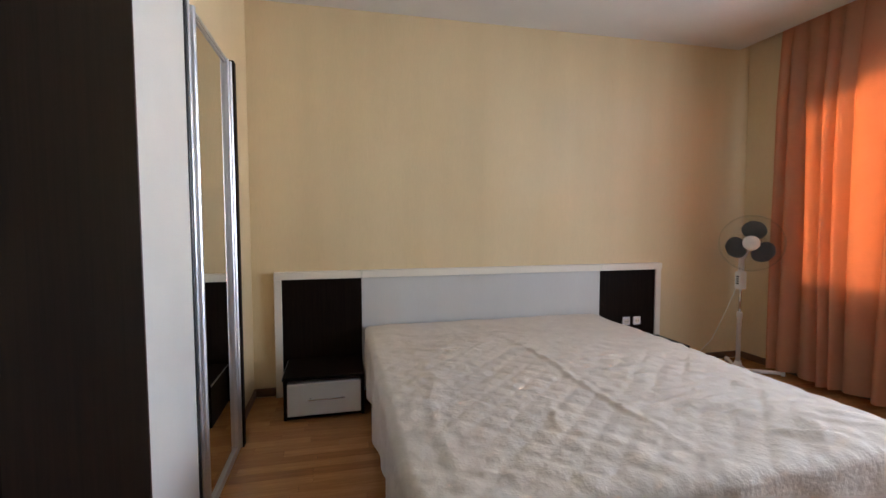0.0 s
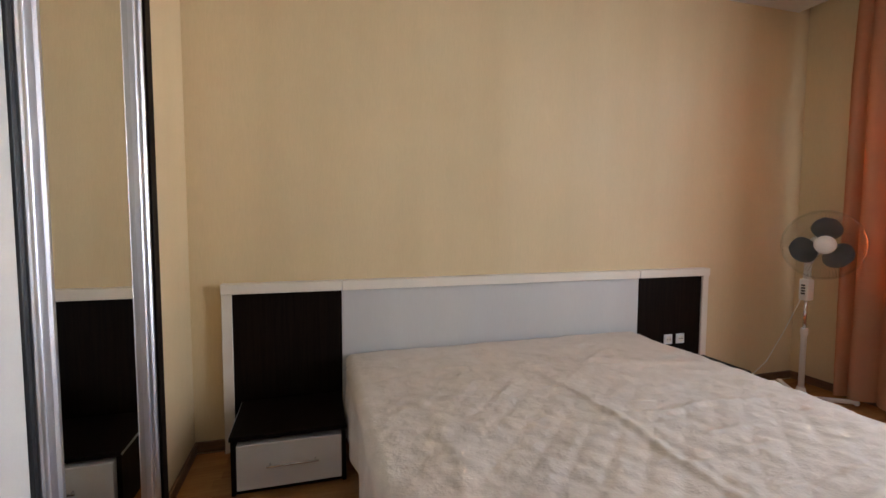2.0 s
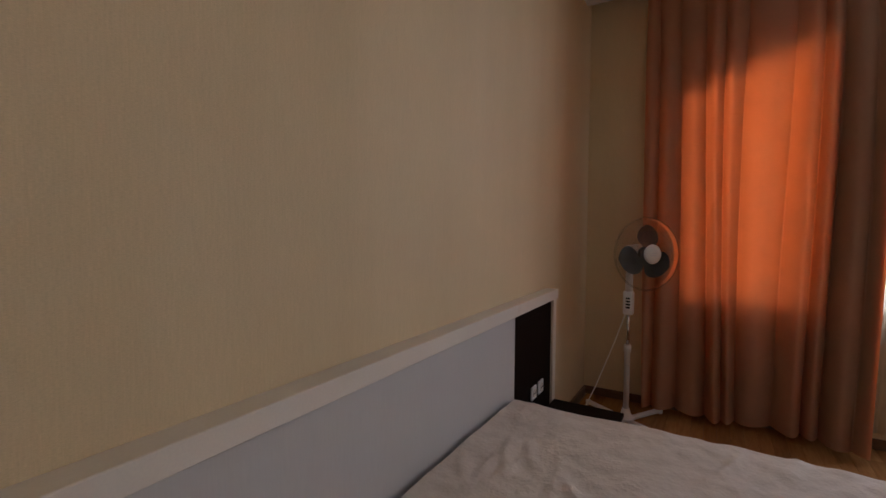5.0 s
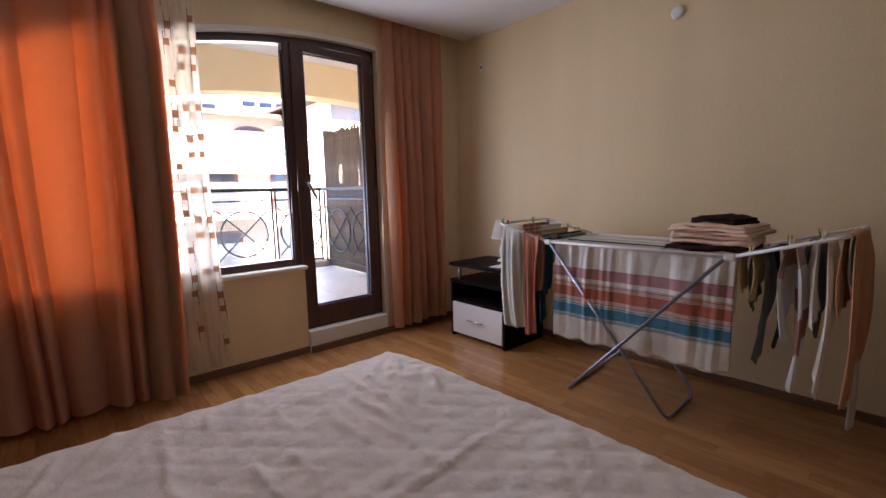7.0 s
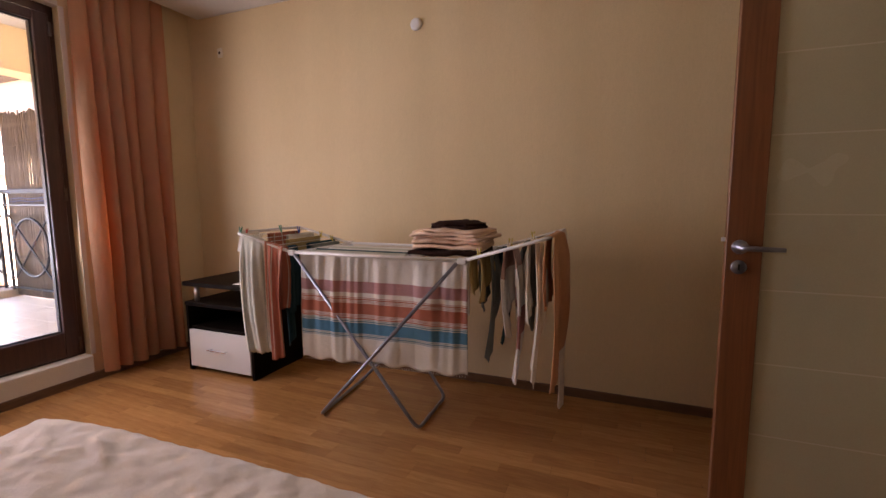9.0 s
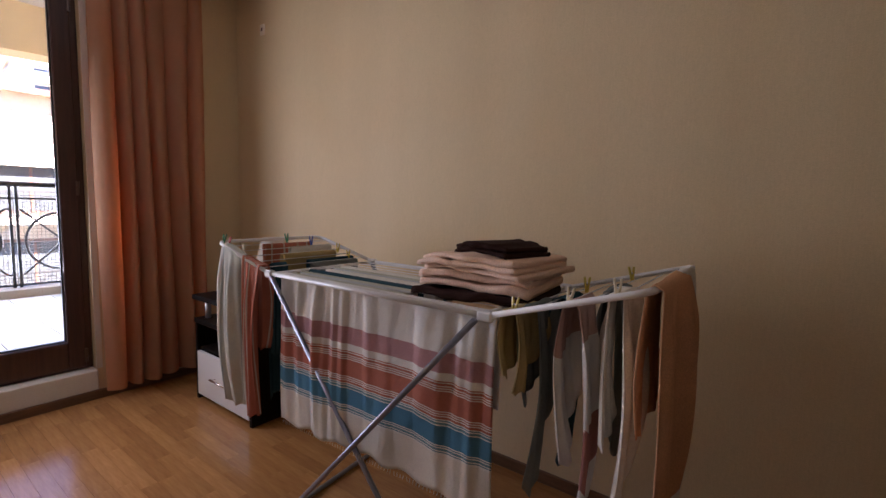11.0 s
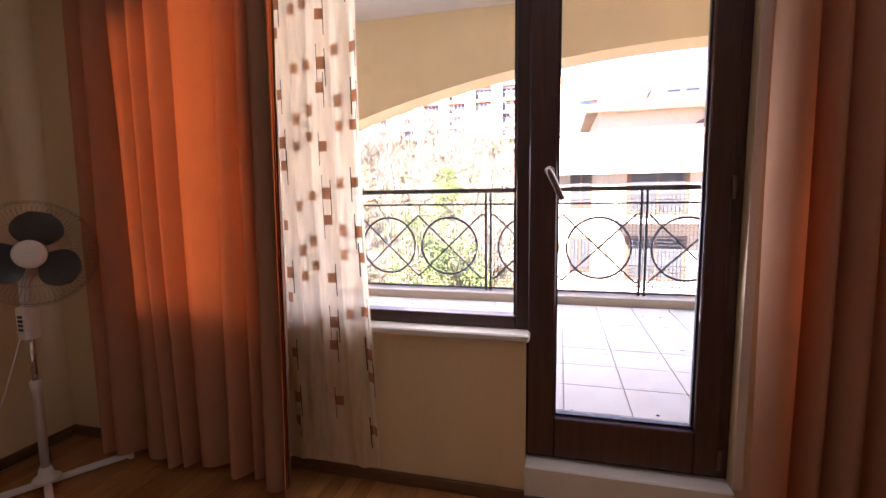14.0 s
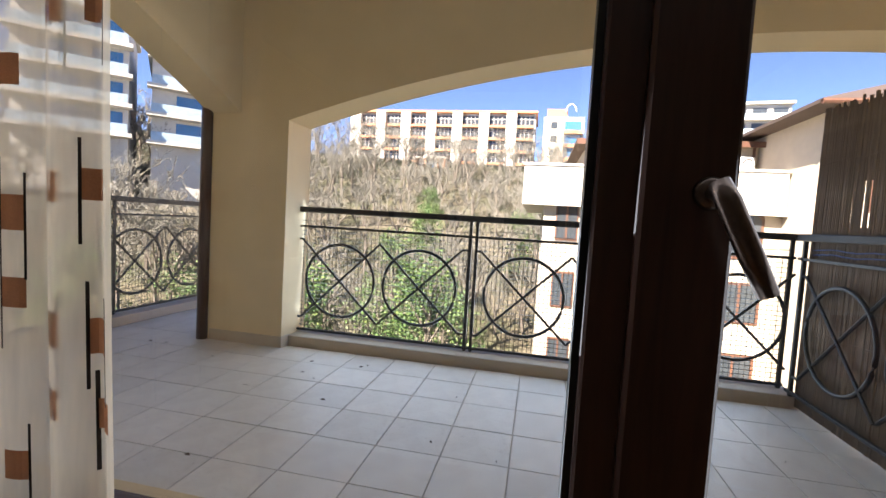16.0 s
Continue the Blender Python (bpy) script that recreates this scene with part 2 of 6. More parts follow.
# opaque cloth for the added sheet that stops daylight at the curtain's edge
M_LIGHTBLOCK = cloth("brown_light_block", (0.30, 0.17, 0.11), 0.9, weave=700, spread=0.1)
M_SHEER = see_through("sheer_voile", (0.86, 0.75, 0.58), 0.24)
M_PATCH = cloth("brown_patch", (0.42, 0.20, 0.11), 0.9, 0.65)
M_THREAD = plain("dark_thread", (0.03, 0.02, 0.015), 0.9)
M_COVER = cloth("cream_bedspread", (0.72, 0.64, 0.56), 0.95, weave=500, spread=0.06, crease=11.0, relief=0.6)
M_VALANCE = cloth("white_bed_base_cloth", (0.66, 0.63, 0.58), 0.95, weave=500, spread=0.06, crease=4.0)
M_YELLOW = plain("yellow_render", (0.80, 0.655, 0.42), 0.85, grain=150, spread=0.05)
M_STONE = plain("kerb_stone", (0.55, 0.47, 0.38), 0.6, grain=80, spread=0.1)
M_IRON = plain("dark_painted_iron", (0.035, 0.037, 0.04), 0.45, 0.3, grain=200, spread=0.1)

# laminate floor: each board takes its own tone
M_FLOOR, nt_, b_ = material("oak_laminate")
n1_ = node(nt_, "TexNoise", Scale=4.0, Detail=6.0, Roughness=0.65, Distortion=0.4)
nt_.links.new(coords(nt_, (1.6, 14, 1)), n1_.inputs["Vector"])
c_ = ramp(nt_, n1_.outputs[0], [(0.3, (0.42, 0.19, 0.065)), (0.7, (0.58, 0.285, 0.105))])
g_ = nt_.nodes.new("ShaderNodeNewGeometry")
c_ = mixed(nt_, c_, ramp(nt_, g_.outputs["Random Per Island"], [(0.0, (0.70, 0.67, 0.64)), (1.0, (1.0, 1.0, 1.0))]), 1.0, "MULTIPLY")
i_ = nt_.nodes.new("ShaderNodeObjectInfo")
c_ = mixed(nt_, c_, ramp(nt_, i_.outputs["Random"], [(0.0, (0.70, 0.67, 0.64)), (1.0, (1.0, 1.0, 1.0))]), 1.0, "MULTIPLY")
nt_.links.new(c_, b_.inputs["Base Color"])
b_.inputs["Roughness"].default_value = 0.2
bump(nt_, b_, n1_.outputs[0], 0.03, 0.002)

# balcony tile: pale, dusty, specked
M_TILE, nt_, b_ = material("balcony_tile")
n1_ = node(nt_, "TexNoise", Scale=7.0, Detail=5.0, Roughness=0.7)
n2_ = node(nt_, "TexNoise", Scale=38.0, Detail=4.0, Roughness=0.8)
v_ = coords(nt_)
nt_.links.new(v_, n1_.inputs["Vector"])
nt_.links.new(v_, n2_.inputs["Vector"])
c_ = ramp(nt_, n1_.outputs[0], [(0.3, (0.68, 0.62, 0.55)), (0.7, (0.80, 0.75, 0.67))])
c_ = mixed(nt_, c_, ramp(nt_, n2_.outputs[0], [(0.30, (0.55, 0.5, 0.45)), (0.42, (1, 1, 1))]), 0.7, "MULTIPLY")
i_ = nt_.nodes.new("ShaderNodeObjectInfo")
c_ = mixed(nt_, c_, ramp(nt_, i_.outputs["Random"], [(0.0, (0.88, 0.88, 0.88)), (1.0, (1, 1, 1))]), 1.0, "MULTIPLY")
nt_.links.new(c_, b_.inputs["Base Color"])
b_.inputs["Roughness"].default_value = 0.42
bump(nt_, b_, n2_.outputs[0], 0.1, 0.003)

# ---- mesh helpers ----


def mesh_of(bm, name, mat, smooth=False):
    me = bpy.data.meshes.new(name)
    bm.normal_update()
    bm.to_mesh(me)
    bm.free()
    if smooth:
        for p in me.polygons:
            p.use_smooth = True
    me.materials.append(mat)
    return me


def part(name, bm, mat, parent=None, label="", smooth=False):
    ob = new(name, mesh_of(bm, name, mat, smooth))
    if parent is not None:
        ob.parent = parent
    if label:
        ob["label"] = label
    return ob


def thing(name, m, label, category, group="", kind=""):
    ob = new(name)
    ob.matrix_basis = m
    return tagged(ob, label, category, group, kind)


def box(x0, x1, y0, y1, z0, z1, bevel=0.0, bm=None, seg=1):
    own = bm is None or bevel > 0
    b = bmesh.new() if own else bm
    r = bmesh.ops.create_cube(b, size=1.0, matrix=Matrix.LocRotScale(((x0 + x1) / 2, (y0 + y1) / 2, (z0 + z1) / 2), None, (x1 - x0, y1 - y0, z1 - z0)))
    if bevel:
        bmesh.ops.bevel(b, geom=b.edges[:], offset=bevel, segments=seg, affect="EDGES", profile=0.6)
        if bm is not None:
            me = bpy.data.meshes.new("tmp")
            b.to_mesh(me)
            b.free()
            bm.from_mesh(me)
            bpy.data.meshes.remove(me)
            return bm
    return b


def tube(points, r, sides=10, bm=None, closed=False):
    """A round bar swept along points; r may be a list."""
    b = bmesh.new() if bm is None else bm
    pts = [Vector(p) for p in points]
    n = len(pts)
    rings = []
    ref = None
    for i, p in enumerate(pts):
        if closed:
            d = pts[(i + 1) % n] - pts[i - 1]
        else:
            d = pts[min(i + 1, n - 1)] - pts[max(i - 1, 0)]
        d.normalize()
        if ref is None or abs(ref.dot(d)) > 0.98:
            ref = Vector((0, 0, 1)) if abs(d.z) < 0.9 else Vector((1, 0, 0))
        u = d.cross(ref).normalized()
        w = d.cross(u).normalized()
        rr = r[i] if isinstance(r, (list, tuple)) else r
        rings.append([b.verts.new(p + (u * math.cos(2 * math.pi * k / sides) + w * math.sin(2 * math.pi * k / sides)) * rr) for k in range(sides)])
    span = n if closed else n - 1
    for i in range(span):
        a, c = rings[i], rings[(i + 1) % n]
        for k in range(sides):
            b.faces.new((a[k], a[(k + 1) % sides], c[(k + 1) % sides], c[k]))
    if not closed:
        b.faces.new(rings[0][::-1])
        b.faces.new(rings[-1])
    return b


def lathe(profile, sides=24, bm=None):
    """A turned body round z from (radius, height) pairs."""
    b = bmesh.new() if bm is None else bm
    rings = [[b.verts.new((r * math.cos(2 * math.pi * k / sides), r * math.sin(2 * math.pi * k / sides), z)) for k in range(sides)] for r, z in profile]
    for a, c in zip(rings, rings[1:]):
        for k in range(sides):
            b.faces.new((a[k], a[(k + 1) % sides], c[(k + 1) % sides], c[k]))
    b.faces.new(rings[0][::-1])
    b.faces.new(rings[-1])
    return b


def sheet(nu, nv, at, bm=None):
    """A grid of nu by nv cells; at(u, v) gives its points; with UVs."""
    b = bmesh.new() if bm is None else bm
    uv = b.loops.layers.uv.verify()
    g = [[b.verts.new(at(i / nu, j / nv)) for j in range(nv + 1)] for i in range(nu + 1)]
    for i in range(nu):
        for j in range(nv):
            f = b.faces.new((g[i][j], g[i + 1][j], g[i + 1][j + 1], g[i][j + 1]))
            for loop, (a, c) in zip(f.loops, ((i, j), (i + 1, j), (i + 1, j + 1), (i, j + 1))):
                loop[uv].uv = (a / nu, c / nv)
    return b


def extruded(outline, axis, a, c, bm=None):
    """A solid from a flat outline; axis 'x': outline in (y, z), 'y': in (x, z)."""
    b = bmesh.new() if bm is None else bm

    def at(p, d):
        return (d, p[0], p[1]) if axis == "x" else (p[0], d, p[1])
    lo = [b.verts.new(at(p, a)) for p in outline]
    hi = [b.verts.new(at(p, c)) for p in outline]
    n = len(outline)
    for i in range(n):
        b.faces.new((lo[i], lo[(i + 1) % n], hi[(i + 1) % n], hi[i]))
    f1, f2 = b.faces.new(lo[::-1]), b.faces.new(hi)
    bmesh.ops.triangulate(b, faces=[f1, f2])
    bmesh.ops.recalc_face_normals(b, faces=b.faces[:])
    return b


def strip(lower, upper, axis, a, c, bm=None):
    """A solid between two runs of as many points each, from depth a to c."""
    b = bmesh.new() if bm is None else bm

    def at(p, d):
        return (d, p[0], p[1]) if axis == "x" else (p[0], d, p[1])
    rows = [[b.verts.new(at(p, d)) for p in run] for run, d in ((lower, a), (upper, a), (upper, c), (lower, c))]
    fs = []
    for k in range(4):
        r, s = rows[k], rows[(k + 1) % 4]
        for i in range(len(lower) - 1):
            fs.append(b.faces.new((r[i], r[i + 1], s[i + 1], s[i])))
    fs.append(b.faces.new([r[0] for r in rows]))
    fs.append(b.faces.new([r[-1] for r in rows[::-1]]))
    bmesh.ops.recalc_face_normals(b, faces=fs)
    return b


def structure(name, bm, mat, label="", category=""):
    ob = part(name, bm, mat, None, label)
    return tagged(ob, label, category, kind="structure")


# ---- the room ----
XW, YS, YN, XE, ZC = -1.25, 0.035, 4.056, 3.28, 2.635
X_OUT = 3.52          # outer face of the window wall
Y_OPEN0, Y_OPEN1 = 0.955, 3.45


def arch_z(y):
    """Underside of the window's arched head."""
    return 2.425 - 0.095 * (y - 1.2) ** 2


structure("wall_north", box(-1.45, XE, YN, YN + 0.2, -0.2, 2.9), M_WALL, "beige woven wallpaper on the wall behind the bed", "wall")
structure("wall_south", box(-1.45, XE, YS - 0.2, YS, -0.2, 2.9), M_WALL, "beige woven wallpaper on the wall behind the drying rack", "wall")
structure("wall_west", box(XW - 0.15, XW, 0.93, YN, -0.2, 2.9), M_WALL, "beige wallpapered wall behind the wardrobe", "wall")
structure("wall_west_lintel", box(XW - 0.15, XW, YS, 0.93, 2.06, 2.9), M_WALL, "beige wallpapered wall above the doorway", "wall")
structure("wall_pier", box(XW, -0.725, 3.39, YN, 0, 2.7), M_WALL, "beige wallpapered pier between wardrobe and bed wall", "wall")
structure("wall_above_wardrobe", box(XW, -0.725, 1.60, 3.39, 2.0, 2.7), M_WALL, "beige wallpapered wall above the wardrobe", "wall")
# window wall: parapet, piers and the part above the arch
structure("wall_east_parapet", box(XE, X_OUT, 1.69, Y_OPEN1, -0.2, 0.68), M_WALL, "beige papered parapet under the window", "wall")
structure("wall_east_pier_north", box(XE, X_OUT, Y_OPEN1, YN + 0.2, -0.2, 3.1), M_WALL, "beige papered wall beside the window", "wall")
structure("wall_east_pier_south", box(XE, X_OUT, YS - 0.2, Y_OPEN0, -0.2, 3.1), M_WALL, "beige papered wall beside the balcony door", "wall")
head = [(Y_OPEN0 + (Y_OPEN1 - Y_OPEN0) * i / 24, arch_z(Y_OPEN0 + (Y_OPEN1 - Y_OPEN0) * i / 24)) for i in range(25)]
structure("wall_east_head", strip(head, [(y, 3.1) for y, z in head], "x", XE, X_OUT), M_WALL, "beige papered wall above the arched window", "wall")
structure("door_step", box(XE - 0.03, X_OUT + 0.02, Y_OPEN0, 1.69, 0.0, 0.174, 0.006), M_PLASTER, "white plastered step under the balcony door", "step")
structure("ceiling", box(-1.45, 3.175, YS - 0.2, YN + 0.2, ZC, ZC + 0.15), M_CEIL, "matt white painted ceiling", "ceiling")
structure("ceiling_recess", box(3.175, X_OUT, YS - 0.2, YN + 0.2, ZC + 0.15, ZC + 0.3), M_CEIL, "shadowed curtain recess in the ceiling", "ceiling")
# plaster reveal round the opening
rv = bmesh.new()
box(XE - 0.004, 3.33, Y_OPEN0 - 0.03, Y_OPEN0 + 0.0, 0.174, arch_z(Y_OPEN0), bm=rv)
structure("trim_reveal", rv, M_PLASTER, "white plaster reveal beside the balcony door", "reveal")
rh = [(y, z) for y, z in head]
structure("trim_arch", strip([(y, z - 0.004) for y, z in rh], [(y, z + 0.03) for y, z in rh], "x", XE - 0.004, 3.335), M_PLASTER, "white plaster edge of the window arch", "reveal")
structure("window_sill", box(XE - 0.03, 3.37, 1.675, Y_OPEN1, 0.672, 0.700, 0.006), M_PLASTER, "white stone inner window sill", "sill")
# hall behind the doorway
structure("hall_floor", box(-2.6, XW - 0.0, -0.2, 1.2, -0.15, -0.002), M_FLOOR, "oak laminate floor of the hall", "floor")
structure("hall_wall", box(-2.75, -2.6, -0.2, 1.2, -0.15, 2.7), M_WALL, "beige wall of the hall", "wall")
hw = box(-2.6, XW - 0.15, -0.35, -0.2, -0.15, 2.7)
box(-2.6, XW - 0.15, 1.2, 1.35, -0.15, 2.7, bm=hw)
structure("hall_side_walls", hw, M_WALL, "beige side walls of the hall", "wall")
structure("hall_ceiling", box(-2.75, -1.45, -0.35, 1.35, 2.7, 2.8), M_CEIL, "white hall ceiling", "ceiling")
# skirting boards
sk = bmesh.new()
box(-0.725, XE, YN - 0.014, YN, 0, 0.055, 0.003, bm=sk)
structure("baseboard_north", sk, M_SKIRT, "brown wood-look skirting board", "baseboard")
structure("baseboard_south", box(XW, XE, YS, YS + 0.014, 0, 0.055, 0.003), M_SKIRT, "brown wood-look skirting board", "baseboard")
structure("baseboard_east", box(XE - 0.014, XE, 1.69, YN - 0.014, 0, 0.055, 0.003), M_SKIRT, "brown wood-look skirting board", "baseboard")
structure("baseboard_step", box(XE - 0.044, XE - 0.03, YS + 0.014, 1.69, 0, 0.055, 0.003), M_SKIRT, "brown wood-look skirting board", "baseboard")
structure("baseboard_pier", box(-0.725, -0.711, 3.39, YN - 0.014, 0, 0.055, 0.003), M_SKIRT, "brown wood-look skirting board", "baseboard")

# ---- window and balcony door ----
XF0, XF1 = 3.335, 3.405
win = thing("window_1", pose(0, 0, 0), "dark brown arched window and glazed balcony door", "window", kind="structure")
fr = bmesh.new()
fy = [Y_OPEN0 + (Y_OPEN1 - Y_OPEN0) * i / 24 for i in range(25)]
strip([(y, arch_z(y) - 0.055) for y in fy], [(y, arch_z(y) - 0.004) for y in fy], "x", XF0, XF1, fr)
box(XF0, XF1, Y_OPEN0, Y_OPEN0 + 0.045, 0.174, arch_z(Y_OPEN0) - 0.02, 0.004, bm=fr)
box(XF0, XF1, Y_OPEN1 - 0.06, Y_OPEN1, 0.70, arch_z(Y_OPEN1) - 0.02, 0.004, bm=fr)
box(XF0, XF1, 1.675, 1.735, 0.174, arch_z(1.7) - 0.02, 0.004, bm=fr)
box(XF0, XF1, 1.735, Y_OPEN1 - 0.06, 0.70, 0.752, 0.004, bm=fr)
box(XF0, XF1, Y_OPEN0 + 0.045, 1.675, 0.174, 0.20, 0.003, bm=fr)
part("window_frame", fr, M_BROWN, win)
ins = bmesh.new()   # slim rubber and bead round the fixed pane
box(XF0 + 0.02, XF1 - 0.02, 1.735, 1.745, 0.752, 2.3, bm=ins)
part("glazing_bead", ins, M_BLACK, win)
pg = bmesh.new()
for x in (3.366, 3.372):
    pg.faces.new([pg.verts.new((x, y, z)) for y, z in ([(1.735, 0.752), (3.39, 0.752)] + [(y, arch_z(y) - 0.05) for y in fy[::-1] if 1.735 < y < 3.39])[::-1]])
pane = part("pane", pg, M_GLASS, win, "clear window glass")
pane.visible_shadow = False
sash = bmesh.new()
ds0, ds1 = Y_OPEN0 + 0.035, 1.685
top = 2.36
box(XF0 - 0.018, XF1 - 0.01, ds0, ds0 + 0.085, 0.19, top, 0.005, bm=sash)
box(XF0 - 0.018, XF1 - 0.01, ds1 - 0.105, ds1, 0.19, top, 0.005, bm=sash)
box(XF0 - 0.018, XF1 - 0.01, ds0 + 0.085, ds1 - 0.105, 0.19, 0.352, 0.005, bm=sash)
box(XF0 - 0.018, XF1 - 0.01, ds0 + 0.085, ds1 - 0.105, 2.305, top, 0.005, bm=sash)
door = part("balcony_door", sash, M_BROWN, win, "dark brown glazed door sash")
pg = bmesh.new()
for x in (3.364, 3.370):
    pg.faces.new([pg.verts.new((x, y, z)) for y, z in ((ds0 + 0.083, 0.35), (ds0 + 0.083, 2.307), (ds1 - 0.103, 2.307), (ds1 - 0.103, 0.35))])
dp = part("door_pane", pg, M_GLASS, door, "clear door glass")
dp.visible_shadow = False
gb = bmesh.new()
for y0, y1, z0, z1 in ((1.075, 1.082, 0.352, 2.305), (1.573, 1.580, 0.352, 2.305), (1.082, 1.573, 0.352, 0.36), (1.082, 1.573, 2.297, 2.305)):
    box(3.345, 3.36, y0, y1, z0, z1, bm=gb)
part("door_bead", gb, M_BLACK, door)
hd = lathe([(0.017, 0), (0.019, 0.004), (0.016, 0.009), (0.010, 0.011)], 20)
bmesh.ops.transform(hd, matrix=Matrix.Rotation(radians(-90), 4, "Y"), verts=hd.verts[:])
bmesh.ops.transform(hd, matrix=Matrix.Translation((XF0 - 0.018, 1.610, 1.322)), verts=hd.verts[:])
tube([(XF0 - 0.03, 1.610, 1.322), (XF0 - 0.06, 1.610, 1.322)], 0.009, 10, hd)
tube([(XF0 - 0.056, 1.615, 1.332), (XF0 - 0.062, 1.606, 1.31), (XF0 - 0.064, 1.582, 1.258), (XF0 - 0.062, 1.560, 1.215)], [0.011, 0.013, 0.0125, 0.011], 10, hd)
M_HANDLE = plain("bronze_handle", (0.16, 0.12, 0.10), 0.3, 0.9, grain=150)
part("door_handle", hd, M_HANDLE, door, "bronze turning handle, tilted", smooth=True)
hg = bmesh.new()
for z in (0.26, 1.25, 2.27):
    tube([(XF0 - 0.022, Y_OPEN0 + 0.037, z - 0.04), (XF0 - 0.022, Y_OPEN0 + 0.037, z + 0.04)], 0.009, 10, hg)
part("hinge", hg, M_HANDLE, door)

# ---- bed wall ----


def headboard():
    t = thing("headboard", pose(0.92, 4.0, 0), "white and dark wenge headboard panel against the wall", "headboard")
    x0, x1, xa, xb, z1 = -0.578, 2.418, 0.0, 1.86, 0.852
    def P(name, b, m, label=""):
        bmesh.ops.translate(b, verts=b.verts[:], vec=(-0.92, -4.0, 0))
        return part(name, b, m, t, label)
    for a, c in ((x0, xa - 0.0015), (xa + 0.0015, xb - 0.0015), (xb + 0.0015, x1)):
        P("top_rail", box(a, c, 3.99, 4.056, z1 - 0.05, z1, 0.002), M_CREAM, "cream edging rail")
    P("side_rail", box(x0, x0 + 0.048, 4.0, 4.056, 0.0, z1 - 0.05, 0.002), M_CREAM)
    P("side_rail", box(x1 - 0.048, x1, 4.0, 4.056, 0.0, z1 - 0.05, 0.002), M_CREAM)
    P("dark_panel", box(x0 + 0.048, xa - 0.001, 4.014, 4.05, 0.0, z1 - 0.05, 0.001), M_WENGE, "wenge side panel")
    P("dark_panel", box(xb + 0.001, x1 - 0.048, 4.014, 4.05, 0.0, z1 - 0.05, 0.001), M_WENGE, "wenge side panel")
    P("white_panel", box(xa, xb, 4.008, 4.05, 0.0, z1 - 0.05, 0.001), M_PANEL, "plain off-white middle panel")
    for x in (2.108, 2.205):
        s = bmesh.new()
        box(x - 0.034, x + 0.034, 4.004, 4.014, 0.352, 0.418, 0.004, bm=s)
        so = P("socket", s, M_PLASTIC, "white wall socket")
        c = lathe([(0.021, 0), (0.021, 0.003), (0.018, 0.003), (0.017, 0.0005)], 20)
        bmesh.ops.transform(c, matrix=Matrix.Translation((x - 0.92, 0.0035, 0.385)) @ Matrix.Rotation(radians(90), 4, "X"), verts=c.verts[:])
        part("socket_well", c, M_CREAM, so)
        h = bmesh.new()
        for dx in (-0.009, 0.009):
            tube([(x - 0.92 + dx, 0.002, 0.385), (x - 0.92 + dx, -0.001, 0.385)], 0.003, 8, h)
        part("socket_hole", h, M_BLACK, so)
    return t


headboard()


def nightstand(x0, x1, y0, label):
    w, d, h = x1 - x0, 3.998 - y0, 0.262
    t = thing("nightstand", pose(x0, y0, 0), label, "nightstand", "nightstands by the bed")
    part("side_panel", box(0, 0.018, 0.012, d, 0, h - 0.02, 0.001), M_WENGE, t)
    part("side_panel", box(w - 0.018, w, 0.012, d, 0, h - 0.02, 0.001), M_WENGE, t)
    part("top", box(-0.004, w + 0.002, 0, d, h - 0.02, h, 0.002), M_WENGE, t)
    part("bottom", box(0.018, w - 0.018, 0.015, d, 0.006, 0.024, 0.001), M_WENGE, t)
    part("back", box(0.018, w - 0.018, d - 0.01, d, 0.024, h - 0.02), M_WENGE, t)
    part("edge_strip", box(-0.008, -0.004, 0, d, h - 0.014, h - 0.006), M_ALU, t, "thin pale edge strip")
    dr = part("drawer", box(0.024, w - 0.022, -0.004, 0.3, 0.028, 0.222, 0.002), M_WHITE, t, "white drawer front")
    hb = bmesh.new()
    tube([(w * 0.3, -0.028, 0.13), (w * 0.75, -0.028, 0.13)], 0.0045, 10, hb)
    tube([(w * 0.33, -0.028, 0.13), (w * 0.33, -0.003, 0.13)], 0.004, 8, hb)
    tube([(w * 0.72, -0.028, 0.13), (w * 0.72, -0.003, 0.13)], 0.004, 8, hb)
    part("bar_handle", hb, M_CHROME, dr, "thin chrome bar handle", True)
    return t


nightstand(-0.488, -0.012, 3.60, "low wenge nightstand with one white drawer")
nightstand(1.875, 2.392, 3.645, "low wenge nightstand with one white drawer, beside the fan")


